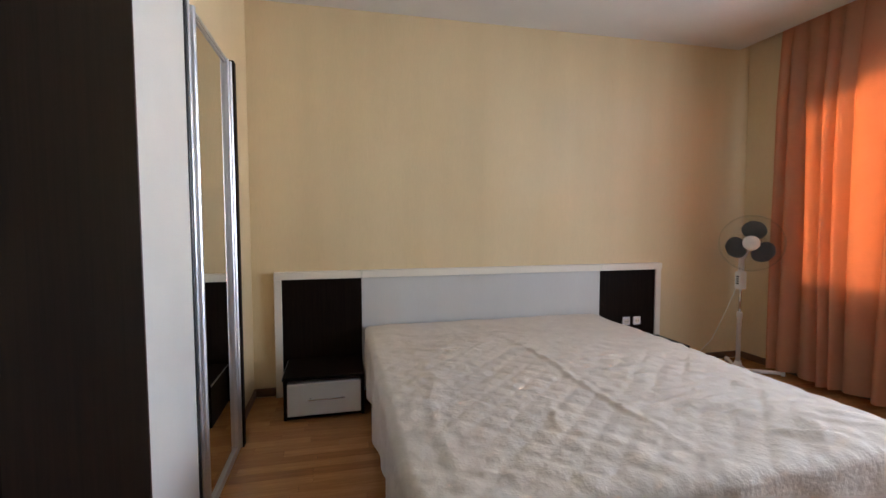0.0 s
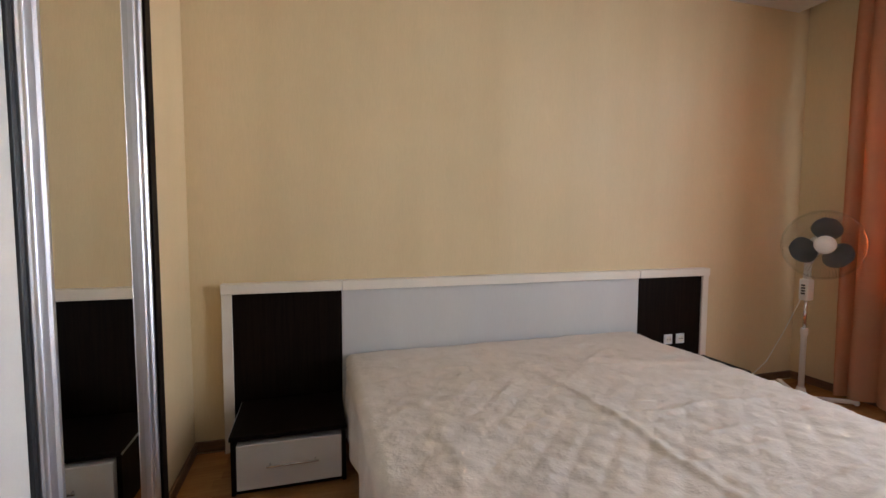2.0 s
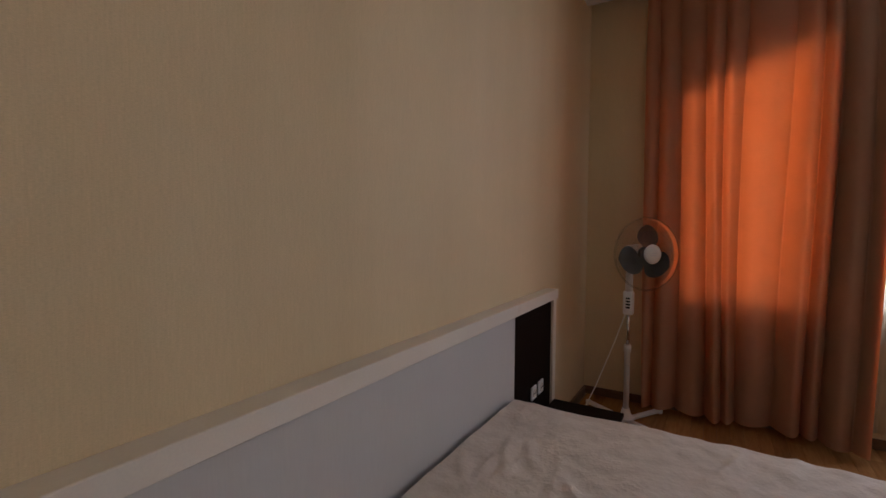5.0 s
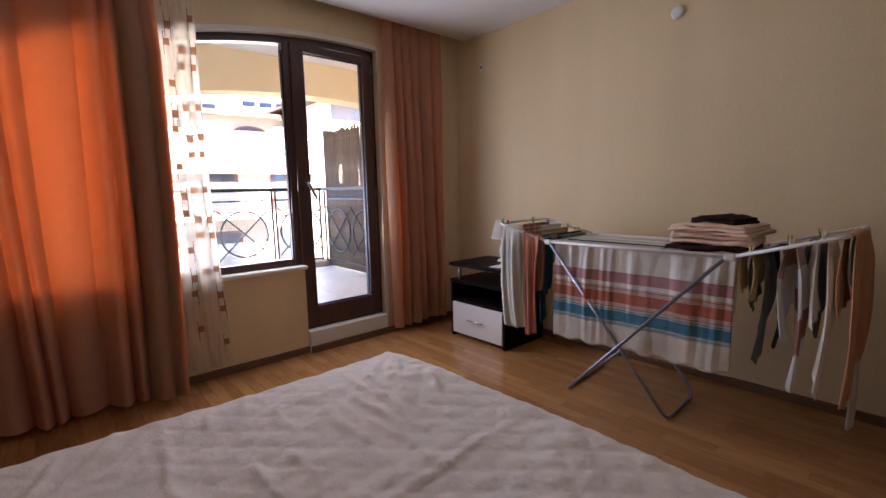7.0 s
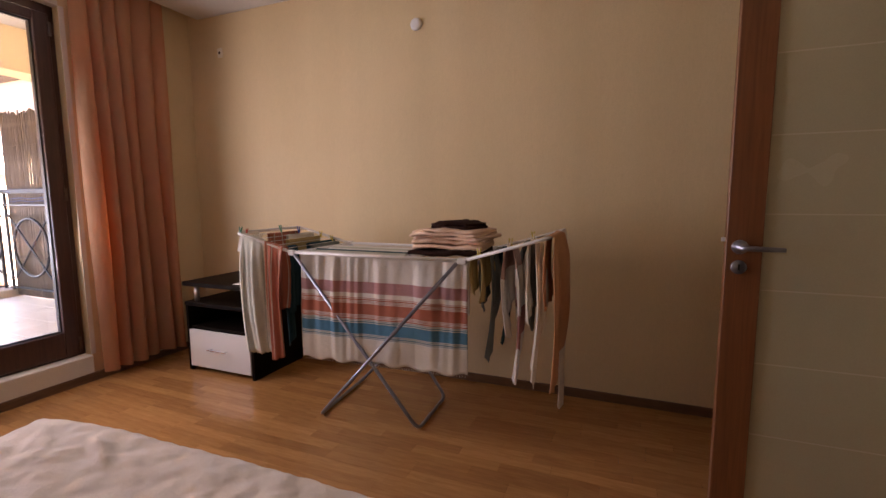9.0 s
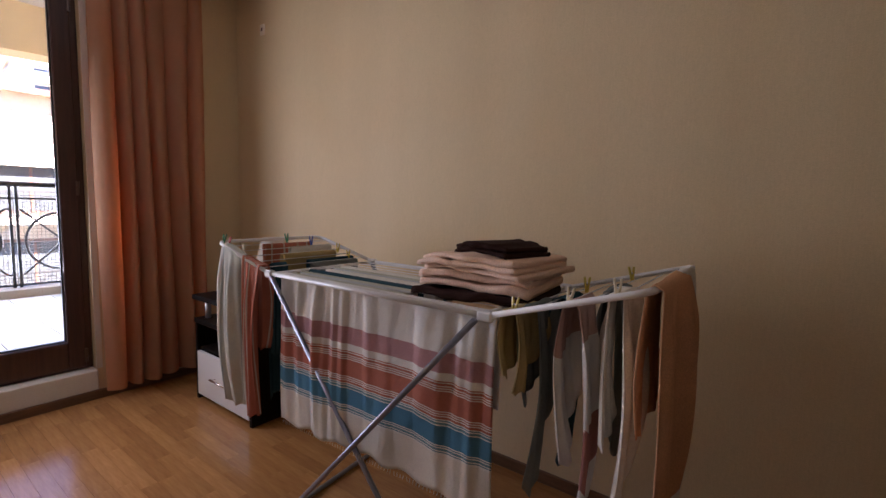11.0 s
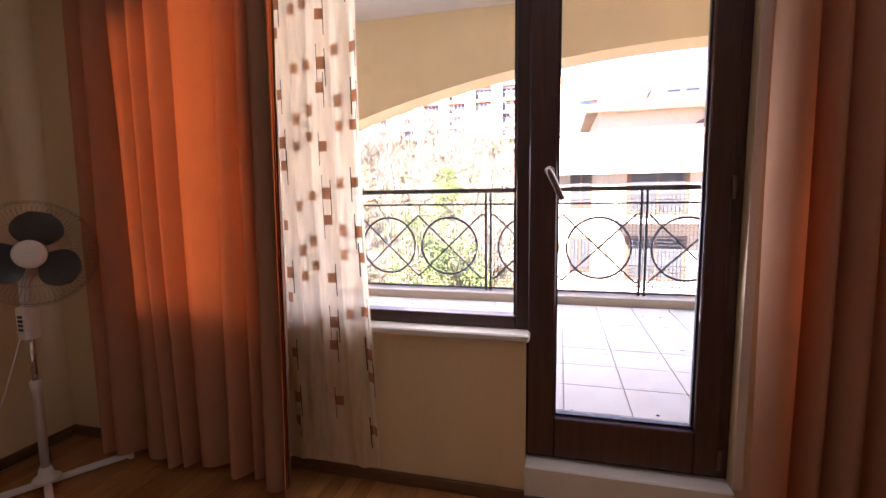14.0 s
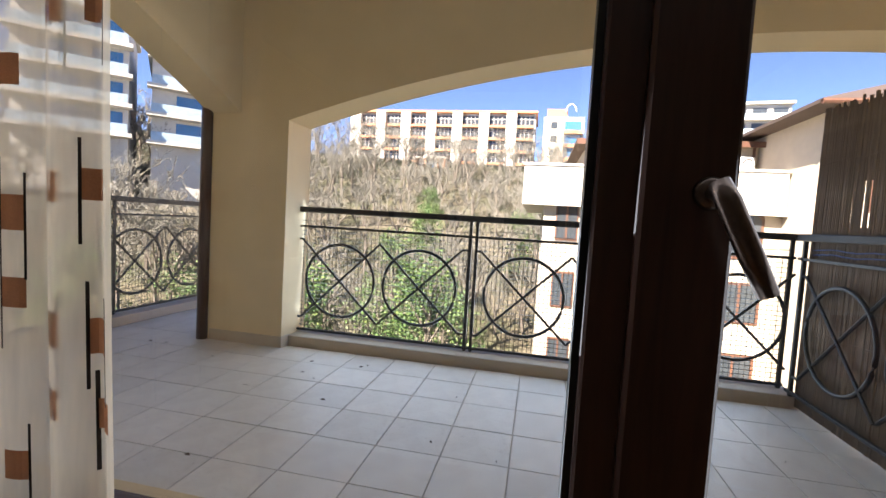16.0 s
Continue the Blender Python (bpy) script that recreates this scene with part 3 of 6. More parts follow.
def bed():
    """Box base, mattress shape under a quilted spread that hangs down its sides."""
    t = thing("bed", pose(0.915, 2.928, 0), "double bed under a creased quilted cream bedspread", "bed")
    W, L, H = 0.893, 1.062, 0.468
    part("base", box(-W + 0.03, W - 0.03, -L + 0.05, L, 0.02, 0.30, 0.01), M_VALANCE, t, "white cloth-covered bed base")
    part("mattress", box(-W + 0.02, W - 0.02, -L + 0.03, L, 0.30, H - 0.015, 0.03, None, 3), M_VALANCE, t)

    def crease(x, y, ox, oy, ang, ln, ht, wide, wave=0.03):
        ca, sa = math.cos(radians(ang)), math.sin(radians(ang))
        u, v = (x - ox) * ca + (y - oy) * sa, -(x - ox) * sa + (y - oy) * ca
        v += wave * math.sin(u * 7 + ox * 9) + 0.35 * wave * math.sin(u * 19 + oy * 5)
        return ht * math.exp(-(v / wide) ** 2 if v > 0 else -(v / (1.9 * wide)) ** 2) * math.exp(-(u / ln) ** 4)

    rnd = random.Random(5)
    small = [(rnd.uniform(0.0, 0.8), rnd.uniform(-0.95, 0.35), rnd.uniform(-34, 4), rnd.uniform(0.07, 0.2), rnd.uniform(0.004, 0.010), 0.012, 0.02) for _ in range(26)]
    small += [(rnd.uniform(-0.8, 0.8), rnd.uniform(0.5, 1.0), rnd.uniform(-30, 30), rnd.uniform(0.06, 0.18), rnd.uniform(0.003, 0.007), 0.013, 0.02) for _ in range(16)]
    small += [(rnd.uniform(-0.75, 0.0), rnd.uniform(-0.95, 0.4), rnd.uniform(-80, 60), rnd.uniform(0.05, 0.14), rnd.uniform(0.003, 0.006), 0.012, 0.02) for _ in range(14)]
    # the long middle fold, ripples beside it and slack cloth at the foot
    large = [(-0.02, -0.2, 92, 0.64, 0.013, 0.016, 0.012), (0.035, -0.2, 93, 0.55, 0.007, 0.018, 0.015), (0.42, -0.62, -12, 0.30, 0.014, 0.017, 0.03), (0.50, -0.72, -16, 0.32, 0.012, 0.016, 0.03),
             (0.38, -0.48, -10, 0.26, 0.010, 0.018, 0.03), (0.56, -0.83, -20, 0.26, 0.013, 0.018, 0.03), (-0.5, 0.72, -12, 0.36, 0.008, 0.02, 0.03), (0.3, 0.62, -35, 0.34, 0.008, 0.02, 0.03), (-0.70, -0.3, 84, 0.6, 0.007, 0.02, 0.02)]

    def relief(x, y):
        a, c = (x + y) / 0.135, (x - y) / 0.135
        d = min(abs(a - round(a)), abs(c - round(c)))
        soft = 0.5 + 0.9 * max(0.0, noise.noise(Vector((x * 1.7, y * 1.7, 8.0))) + 0.3)
        soft *= max(0.12, min(1.0, (0.62 - y) / 0.3))
        q = 0.0045 * soft * (1 - math.exp(-(d * 5) ** 2))
        p = Vector((x * 2.2, y * 2.2, 0.3))
        q += 0.009 * noise.noise(p) + 0.006 * noise.noise(p * 2.7) + 0.0028 * noise.noise(p * 8.0)
        for k in large:
            q += 0.72 * crease(x, y, *k)
        for k in small:
            if abs(x - k[0]) + abs(y - k[1]) < 0.45:
                q += crease(x, y, *k)
        return q

    def edge(s, half, drop, r=0.045):
        """Along one axis: s from -1 to 1 over top and sides, to (offset, depth below the top)."""
        flat = half - r
        total = flat + r * math.pi / 2 + drop
        d = abs(s) * total
        sign = 1 if s > 0 else -1
        if d < flat:
            return sign * d, 0.0
        if d < flat + r * math.pi / 2:
            a = (d - flat) / r
            return sign * (flat + r * math.sin(a)), r * (1 - math.cos(a))
        return sign * half, r + d - flat - r * math.pi / 2

    def at(u, v):
        x, dx = edge(2 * u - 1, W + 0.012, 0.30)
        s = v
        # v: 0 at the hanging foot edge, 1 at the headboard
        drop, r = 0.30, 0.045
        total = drop + r * math.pi / 2 + 2 * L - r
        d = s * total
        if d < drop:
            y, dy = -L - 0.012, r + drop - d
        elif d < drop + r * math.pi / 2:
            a = (drop + r * math.pi / 2 - d) / r
            y, dy = -L - 0.012 + r * (1 - math.sin(a)), r * (1 - math.cos(a))
        else:
            y, dy = -L - 0.012 + r + d - drop - r * math.pi / 2, 0.0
        y = min(y, L - 0.005)
        y += 0.055 * max(0.0, x / W) ** 3 * max(0.0, min(1.0, -y / L))
        z = H - max(dx, dy)
        if dx > 0.03 and dy <= 0.03:
            x += (1 if x > 0 else -1) * (0.012 * math.sin(y * 9 + 1) + 0.008 * math.sin(y * 23)) * min(1, dx / 0.2)
        if dy > 0.03 and dx <= 0.03:
            y -= (0.012 * math.sin(x * 9 + 2) + 0.008 * math.sin(x * 21)) * min(1, dy / 0.2)
        if dx > 0.03 and dy > 0.03:
            x -= (1 if x > 0 else -1) * 0.03 * min(1, dx / 0.2)
            y += 0.03 * min(1, dy / 0.2)
        if max(dx, dy) < 0.05:
            z += relief(x, y)
            z -= 0.02 * max(0, (abs(x) / W) - 0.86)
        return (x, y, z)
    part("bedspread", sheet(250, 270, at), M_COVER, t, "creased quilted cream bedspread", True)
    return t


bed()

# ---- wardrobe ----


def wardrobe():
    t = thing("wardrobe", pose(-0.725, 2.2, 0), "sliding wardrobe with wenge, white and mirrored doors", "wardrobe")
    def B(name, x0, x1, y0, y1, z0, z1, m, parent=None, label="", bev=0.0015):
        return part(name, box(x0 + 0.725, x1 + 0.725, y0 - 2.2, y1 - 2.2, z0, z1, bev), m, parent or t, label)
    B("end_panel", -0.745, -0.655, 3.335, 3.387, 0, 2.0, M_WENGE, None, "narrow wenge end panel")
    B("end_panel", XW + 0.005, -0.672, 1.60, 1.62, 0, 2.0, M_WENGE)
    B("back_panel", XW + 0.004, XW + 0.012, 1.62, 3.335, 0.0, 1.98, M_WHITE)
    B("top_track", XW + 0.012, -0.678, 1.62, 3.335, 1.965, 1.995, M_ALU, None, "aluminium top track")
    B("bottom_track", -0.72, -0.672, 1.62, 3.335, 0.0, 0.012, M_ALU)
    d = B("dark_door", -0.672, -0.645, 1.62, 2.135, 0.014, 1.985, M_WENGE, None, "dark wenge sliding door")
    B("edge_band", -0.674, -0.6435, 2.1355, 2.1405, 0.014, 1.985, M_BROWN, d)
    B("white_door", -0.700, -0.678, 2.05, 2.649, 0.014, 1.985, M_WHITE, None, "plain white sliding door")
    def profile(y0, y1, parent):
        a, c = y0 - 2.2, y1 - 2.2
        n = c - a
        out = [(0.025, a), (0.056, a), (0.060, a + 0.003), (0.060, a + 0.011), (0.056, a + 0.014), (0.048, a + 0.016)]
        out += [(0.046, a + 0.35 * n), (0.050, a + 0.42 * n), (0.050, a + 0.52 * n), (0.046, a + 0.58 * n)]
        out += [(0.048, c - 0.021), (0.060, c - 0.019), (0.066, c - 0.014), (0.066, c - 0.004), (0.062, c), (0.025, c)]
        p = bmesh.new()
        lo = [p.verts.new((x, y, 0.014)) for x, y in out]
        hi = [p.verts.new((x, y, 1.985)) for x, y in out]
        for k in range(len(out)):
            p.faces.new((lo[k], lo[(k + 1) % len(out)], hi[(k + 1) % len(out)], hi[k]))
        p.faces.new(hi)
        p.faces.new(lo[::-1])
        return part("door_profile", p, M_ALU, parent, "ribbed aluminium door profile")
    m = B("mirror_door", -0.698, -0.684, 2.735, 3.27, 0.03, 1.975, M_MIRROR, None, "mirrored sliding door")
    profile(2.668, 2.735, m)
    profile(3.27, 3.325, m)
    B("gap_strip", -0.700, -0.672, 2.650, 2.666, 0.014, 1.985, M_BLACK, m)
    B("mirror_rail", -0.70, -0.672, 2.735, 3.27, 1.972, 1.99, M_ALU, m)
    B("mirror_rail", -0.70, -0.672, 2.735, 3.27, 0.012, 0.035, M_ALU, m)
    return t


wardrobe()

# ---- interior door, open ----


def room_door():
    t = thing("door_1", pose(-1.215, 0.90, 0.008), "open brown veneered door with a frosted glass panel", "door", kind="structure")
    W, Z = 0.825, 2.02
    for a, c in ((0.0, 0.115), (W - 0.112, W)):
        part("stile", box(a, c, -0.04, 0.0, 0, Z, 0.002), M_DOOR, t, "reddish brown veneered stile")
    part("rail", box(0.115, W - 0.112, -0.04, 0.0, 0, 0.03, 0.002), M_DOOR, t)
    part("rail", box(0.115, W - 0.112, -0.04, 0.0, Z - 0.12, Z, 0.002), M_DOOR, t)
    g = part("glass_panel", box(0.115, W - 0.112, -0.026, -0.012, 0.03, Z - 0.12), M_FROST, t, "greenish frosted glass with etched lines")
    for i in range(6):
        z = 0.33 + i * 0.272
        part("etched_line", box(0.115, W - 0.112, -0.0125, -0.0105, z - 0.002, z + 0.002), M_ETCH, g)
    for sx, sy in ((1, 0.0), (-1, -0.04)):
        h = bmesh.new()
        r = lathe([(0.026, 0), (0.026, 0.006), (0.022, 0.01), (0.011, 0.012), (0.009, 0.045)], 24)
        me = bpy.data.meshes.new("tmp")
        bmesh.ops.transform(r, matrix=Matrix.Translation((W - 0.042, sy, 1.028)) @ Matrix.Rotation(radians(-90 * sx), 4, "X"), verts=r.verts[:])
        r.to_mesh(me)
        r.free()
        h.from_mesh(me)
        bpy.data.meshes.remove(me)
        y = sy + sx * 0.05
        tube([(W - 0.036, y, 1.028), (W - 0.06, y + sx * 0.004, 1.028), (W - 0.11, y + sx * 0.004, 1.027), (W - 0.165, y, 1.026)], [0.010, 0.0095, 0.009, 0.008], 12, h)
        part("lever_handle", h, M_STEEL, t, "brushed steel lever handle", True)
        k = lathe([(0.025, 0), (0.025, 0.006), (0.021, 0.009)], 24)
        bmesh.ops.transform(k, matrix=Matrix.Translation((W - 0.042, sy, 0.955)) @ Matrix.Rotation(radians(-90 * sx), 4, "X"), verts=k.verts[:])
        ke = part("keyhole_plate", k, M_STEEL, t, "round steel keyhole plate", True)
        kb = bmesh.new()
        box(W - 0.045, W - 0.039, sy + sx * 0.0088 - 0.001, sy + sx * 0.0088 + 0.001, 0.944, 0.966, bm=kb)
        part("keyhole", kb, M_BLACK, ke)
    part("latch", box(W - 0.004, W + 0.012, -0.026, -0.014, 1.045, 1.06, 0.001), M_PLASTIC, t, "white latch tongue")
    return t


room_door()
fr = bmesh.new()
box(XW - 0.16, XW + 0.012, YS, YS + 0.04, 0, 2.06, 0.002, bm=fr)
box(XW - 0.16, XW + 0.012, 0.905, 0.945, 0, 2.06, 0.002, bm=fr)
box(XW - 0.16, XW + 0.012, YS + 0.04, 0.905, 2.03, 2.06, 0.002, bm=fr)
structure("door_frame", fr, M_DOOR, "brown veneered door frame", "door frame")

# ---- curtains ----


def fold(y, seed, pitch, amp):
    """Rounded pleats with narrow valleys between them and uneven spacing."""
    n = noise.noise(Vector((y * 4.3, seed * 5.0, 0.0)))
    m = noise.noise(Vector((y * 7.7, seed * 9.0, 3.0)))
    p = 2 * math.pi * y / pitch + seed + 3.6 * n + 0.7 * m
    rod = 1 - 2 * abs(math.sin(p / 2)) ** 0.75
    return amp * (0.75 * rod + 0.3 * math.sin(p * 0.37 + seed)) * (0.9 + 0.4 * n)


def curtain(name, y0, y1, x, zb, zt, seed, pitch, amp, mat, label, lean=0.0, nu=150, hem=0.0, turned_edge=0.0, forward=0.0):
    t = thing(name, pose(x, (y0 + y1) / 2, 0), label, "curtain", "curtains at the window")
    yc = (y0 + y1) / 2

    def at(u, v):
        y = y0 + (y1 - y0) * u
        z = zt + (zb - zt) * v
        k = 0.36 + 0.64 * min(1, v * 1.6)
        yy = y + lean * v * (0.5 - u) + 0.014 * v * math.sin(y * 14 + seed + 2 * v)
        return (fold(y + 0.02 * math.sin(3 * v + y * 7), seed, pitch, amp) * k - forward * min(1, v * 4.0) * math.exp(-(u / 0.16) ** 2) - 0.4 * forward * min(1, v * 4.0), yy - yc, z + hem * v * math.sin(y * 11 + seed))
    part("cloth", sheet(nu, 30, at), mat, t, smooth=True)
    if turned_edge:
        def back(u, v):
            p = at(u * turned_edge / (y1 - y0), v)
            return (p[0] + 0.012 + 0.008 * math.sin(u * 9), p[1], p[2])
        part("turned_edge", sheet(40, 20, back), mat, t, "edge of the curtain folded back on itself", True)
        # added hidden sheet: keeps the folded edge from glowing with daylight
        part("edge_light_block", sheet(40, 20, lambda u, v: tuple(c + d for c, d in zip(back(u, v), (0.014, 0.0, 0.0)))), M_LIGHTBLOCK, t, "unseen brown sheet added behind the curtain's edge to block daylight", True)
    return t


curtain("curtain", 2.565, 3.69, 3.203, 0.035, ZC + 0.10, 0.4, 0.125, 0.070, M_CURTAIN, "orange-brown floor-length curtain glowing with daylight", 0.05, 260, 0.008, 0.20, 0.10)
curtain("curtain", 0.33, 0.94, 3.203, 0.055, ZC + 0.10, 2.2, 0.11, 0.068, M_CURTAIN, "orange-brown floor-length curtain drawn beside the balcony door", -0.02, 170, 0.008)
tr = bmesh.new()
box(3.193, 3.221, YS + 0.02, YN - 0.02, ZC + 0.118, ZC + 0.15, 0.002, bm=tr)
tagged(part("curtain_rail", tr, M_PLASTIC), "slim white curtain rail in the ceiling recess", "curtain rail")


def sheer_curtain():
    y0, y1, zt, zb = 2.305, 2.84, ZC + 0.10, 0.10
    t = thing("sheer_curtain", pose(3.224, 2.5, 0), "white voile curtain with brown square patches", "curtain", "curtains at the window")

    def at(u, v):
        y = y0 + 0.02 + (y1 - y0) * u
        z = zt + (zb - zt) * v
        k = 0.5 + 0.5 * v
        return ((fold(y, 1.1, 0.085, 0.024) * k), y - 2.5 - 0.05 * v * (1 - u) + 0.03 * math.sin(3.2 * v) * (1 - u), z)
    part("voile", sheet(110, 40, at), M_SHEER, t, smooth=True)
    rnd = random.Random(11)

    def scrap(name, mat, a, c, e, g, dx):
        b = bmesh.new()
        lo = [b.verts.new(Vector(at(min(max(a + (c - a) * s / 4, 0), 1), e)) + Vector((dx, 0, 0))) for s in range(5)]
        hi = [b.verts.new(Vector(at(min(max(a + (c - a) * s / 4, 0), 1), g)) + Vector((dx, 0, 0))) for s in range(5)]
        for s in range(4):
            b.faces.new((lo[s], lo[s + 1], hi[s + 1], hi[s]))
        part(name, b, mat, t)
    # woven squares with loose upright threads; every other column is sewn on the back of the voile
    for col, (u0, w, dx) in enumerate(((0.02, 0.055, -0.003), (0.13, 0.07, 0.004), (0.27, 0.062, -0.003), (0.40, 0.055, 0.004), (0.50, 0.07, 0.004), (0.62, 0.066, -0.003), (0.75, 0.06, 0.004), (0.86, 0.07, 0.004))):
        v = 0.012 + 0.021 * (col * 2 % 5)
        step = col
        while v < 0.94:
            uu = u0 + rnd.uniform(-0.012, 0.012)
            dv = 0.0155 if step % 3 else 0.018
            scrap("square_patch", M_PATCH, uu, uu + w, v, v + dv, dx)
            sides = ((-0.004, 0.012), (w - 0.004, -0.006)) if step % 3 == 0 else ((-0.004 if step % 2 else w - 0.003, 0.004),)
            for off, skew in sides:
                scrap("thread", M_THREAD, uu + off, uu + off + 0.0055, v - 0.016 + skew * 0.4, v + dv + 0.02 + skew * 0.4, dx * 1.2)
            v += (0.036, 0.085, 0.066)[step % 3] + rnd.uniform(0, 0.008)
            step += 1
    return t


sheer_curtain()

# ---- pedestal fan ----


def fan():
    t = thing("pedestal_fan", pose(2.908, 3.715, 0), "white pedestal fan with dark grey blades and clear guard", "fan")
    for ang in (50, 140, 230, 320):
        a = radians(ang + 8)
        dx, dy = math.cos(a), math.sin(a)
        r = bmesh.new()
        box(0.0, 0.30, -0.014, 0.014, 0.008, 0.032, 0.005, bm=r)
        bmesh.ops.rotate(r, verts=r.verts[:], cent=(0, 0, 0), matrix=Matrix.Rotation(a, 3, "Z"))
        part("foot_bar", r, M_PLASTIC, t)
        c = bmesh.new()
        box(0.29, 0.315, -0.016, 0.016, 0.0, 0.034, 0.004, bm=c)
        bmesh.ops.rotate(c, verts=c.verts[:], cent=(0, 0, 0), matrix=Matrix.Rotation(a, 3, "Z"))
        part("foot_cap", c, M_PLASTIC, t)
    part("hub_cover", lathe([(0.05, 0.03), (0.05, 0.04), (0.03, 0.055), (0.022, 0.09)], 20), M_PLASTIC, t, smooth=True)
    part("lower_pole", lathe([(0.0165, 0.05), (0.0165, 0.43), (0.021, 0.435), (0.021, 0.475), (0.016, 0.48)], 20), M_PLASTIC, t, smooth=True)
    part("upper_pole", lathe([(0.0105, 0.47), (0.0105, 0.68)], 16), M_CHROME, t, "chrome telescopic pole", True)
    # head, turned to the room
    face = Vector((-0.72, -0.69, 0.05)).normalized()
    q = face.to_track_quat("Z", "Y").to_matrix().to_4x4()
    ctrl = bmesh.new()
    box(-0.03, 0.03, -0.028, 0.03, 0.66, 0.80, 0.012, bm=ctrl, seg=2)
    body = part("control_box", ctrl, M_PLASTIC, t, "white control box with black switches")
    sw = bmesh.new()
    for i in range(4):
        box(-0.026 - 0.008, -0.026, -0.012 + 0.0, 0.012, 0.70 + i * 0.018, 0.711 + i * 0.018, 0.002, bm=sw)
    part("switch", sw, M_BLACK, body)
    hub = Vector((-0.018, -0.095, 1.024))
    M = Matrix.Translation(hub) @ q

    def turned(b):
        bmesh.ops.transform(b, matrix=M, verts=b.verts[:])
        return b
    part("motor", turned(lathe([(0.03, -0.17), (0.055, -0.16), (0.06, -0.10), (0.058, -0.055), (0.03, -0.05)], 24)), M_PLASTIC, t, smooth=True)
    nk = bmesh.new()
    tube([(0, 0, 0.79), (0.0, 0.0, 0.90), hub + q.to_3x3() @ Vector((0, 0, -0.11))], [0.022, 0.02, 0.025], 14, nk)
    part("neck", nk, M_PLASTIC, t, smooth=True)
    for i in range(3):
        a0 = radians(80 + 120 * i)

        def at(u, v, a0=a0):
            r = 0.045 + 0.125 * v
            w = (0.32 + 0.52 * math.sin(math.pi * min(1, 0.25 + 0.75 * v)) ** 0.7) * (1 - 0.35 * v ** 6)
            a = a0 + (u - 0.5) * 2 * w
            return (r * math.cos(a), r * math.sin(a), -0.015 + 0.045 * (u - 0.5) * (1 - 0.4 * v))
        b = sheet(10, 10, at)
        part("blade", turned(b), M_GREYBLADE, t, "dark grey plastic blade", True)
    part("blade_cap", turned(lathe([(0.045, -0.025), (0.045, -0.004), (0.03, 0.006), (0.008, 0.008)], 24)), M_GREYBLADE, t, smooth=True)
    part("badge", turned(lathe([(0.054, 0.043), (0.056, 0.047), (0.048, 0.055), (0.02, 0.059)], 28)), M_PLASTIC, t, "white oval centre badge", True)
    mark = bmesh.new()
    for k in range(2):
        box(-0.024 + 0.008 * k, 0.02, -0.008 + 0.012 * k - 0.002, -0.008 + 0.012 * k + 0.002, 0.0585, 0.0598, bm=mark)
    part("printed_mark", turned(mark), M_ALU, t)
    wires = bmesh.new()
    for k in range(72):
        a = 2 * math.pi * k / 72
        ca, sa = math.cos(a), math.sin(a)
        tube([(0.05 * ca, 0.05 * sa, 0.045), (0.12 * ca, 0.12 * sa, 0.045), (0.185 * ca, 0.185 * sa, 0.028), (0.208 * ca, 0.208 * sa, 0.0), (0.185 * ca, 0.185 * sa, -0.04), (0.06 * ca, 0.06 * sa, -0.055)], 0.0009, 4, wires)
    part("guard_wires", turned(wires), M_CLEAR, t, "clear plastic guard ribs", True)
    rim = bmesh.new()
    tube([(0.209 * math.cos(2 * math.pi * k / 48), 0.209 * math.sin(2 * math.pi * k / 48), 0.0) for k in range(48)], 0.0055, 8, rim, True)
    tube([(0.13 * math.cos(2 * math.pi * k / 48), 0.13 * math.sin(2 * math.pi * k / 48), 0.044) for k in range(48)], 0.0016, 6, rim, True)
    part("guard_rim", turned(rim), M_CLEAR, t, "clear plastic guard rim", True)
    disc = lathe([(0.052, 0.046), (0.12, 0.047), (0.185, 0.030), (0.207, 0.003)], 48)
    bmesh.ops.delete(disc, geom=[f for f in disc.faces if len(f.verts) > 4], context="FACES")
    g = part("guard_shell", turned(disc), M_CLEAR, t, "clear plastic front guard", True)
    cord = bmesh.new()
    tube([(-0.03, 0.01, 0.67), (-0.06, 0.08, 0.45), (-0.10, 0.16, 0.22), (-0.22, 0.22, 0.06), (-0.42, 0.26, 0.012), (-0.52, 0.28, 0.02)], 0.003, 6, cord)
    part("cord", cord, M_PLASTIC, t, "thin white power cord", True)
    return t


fan()

# ---- bedside stand with lamp ----


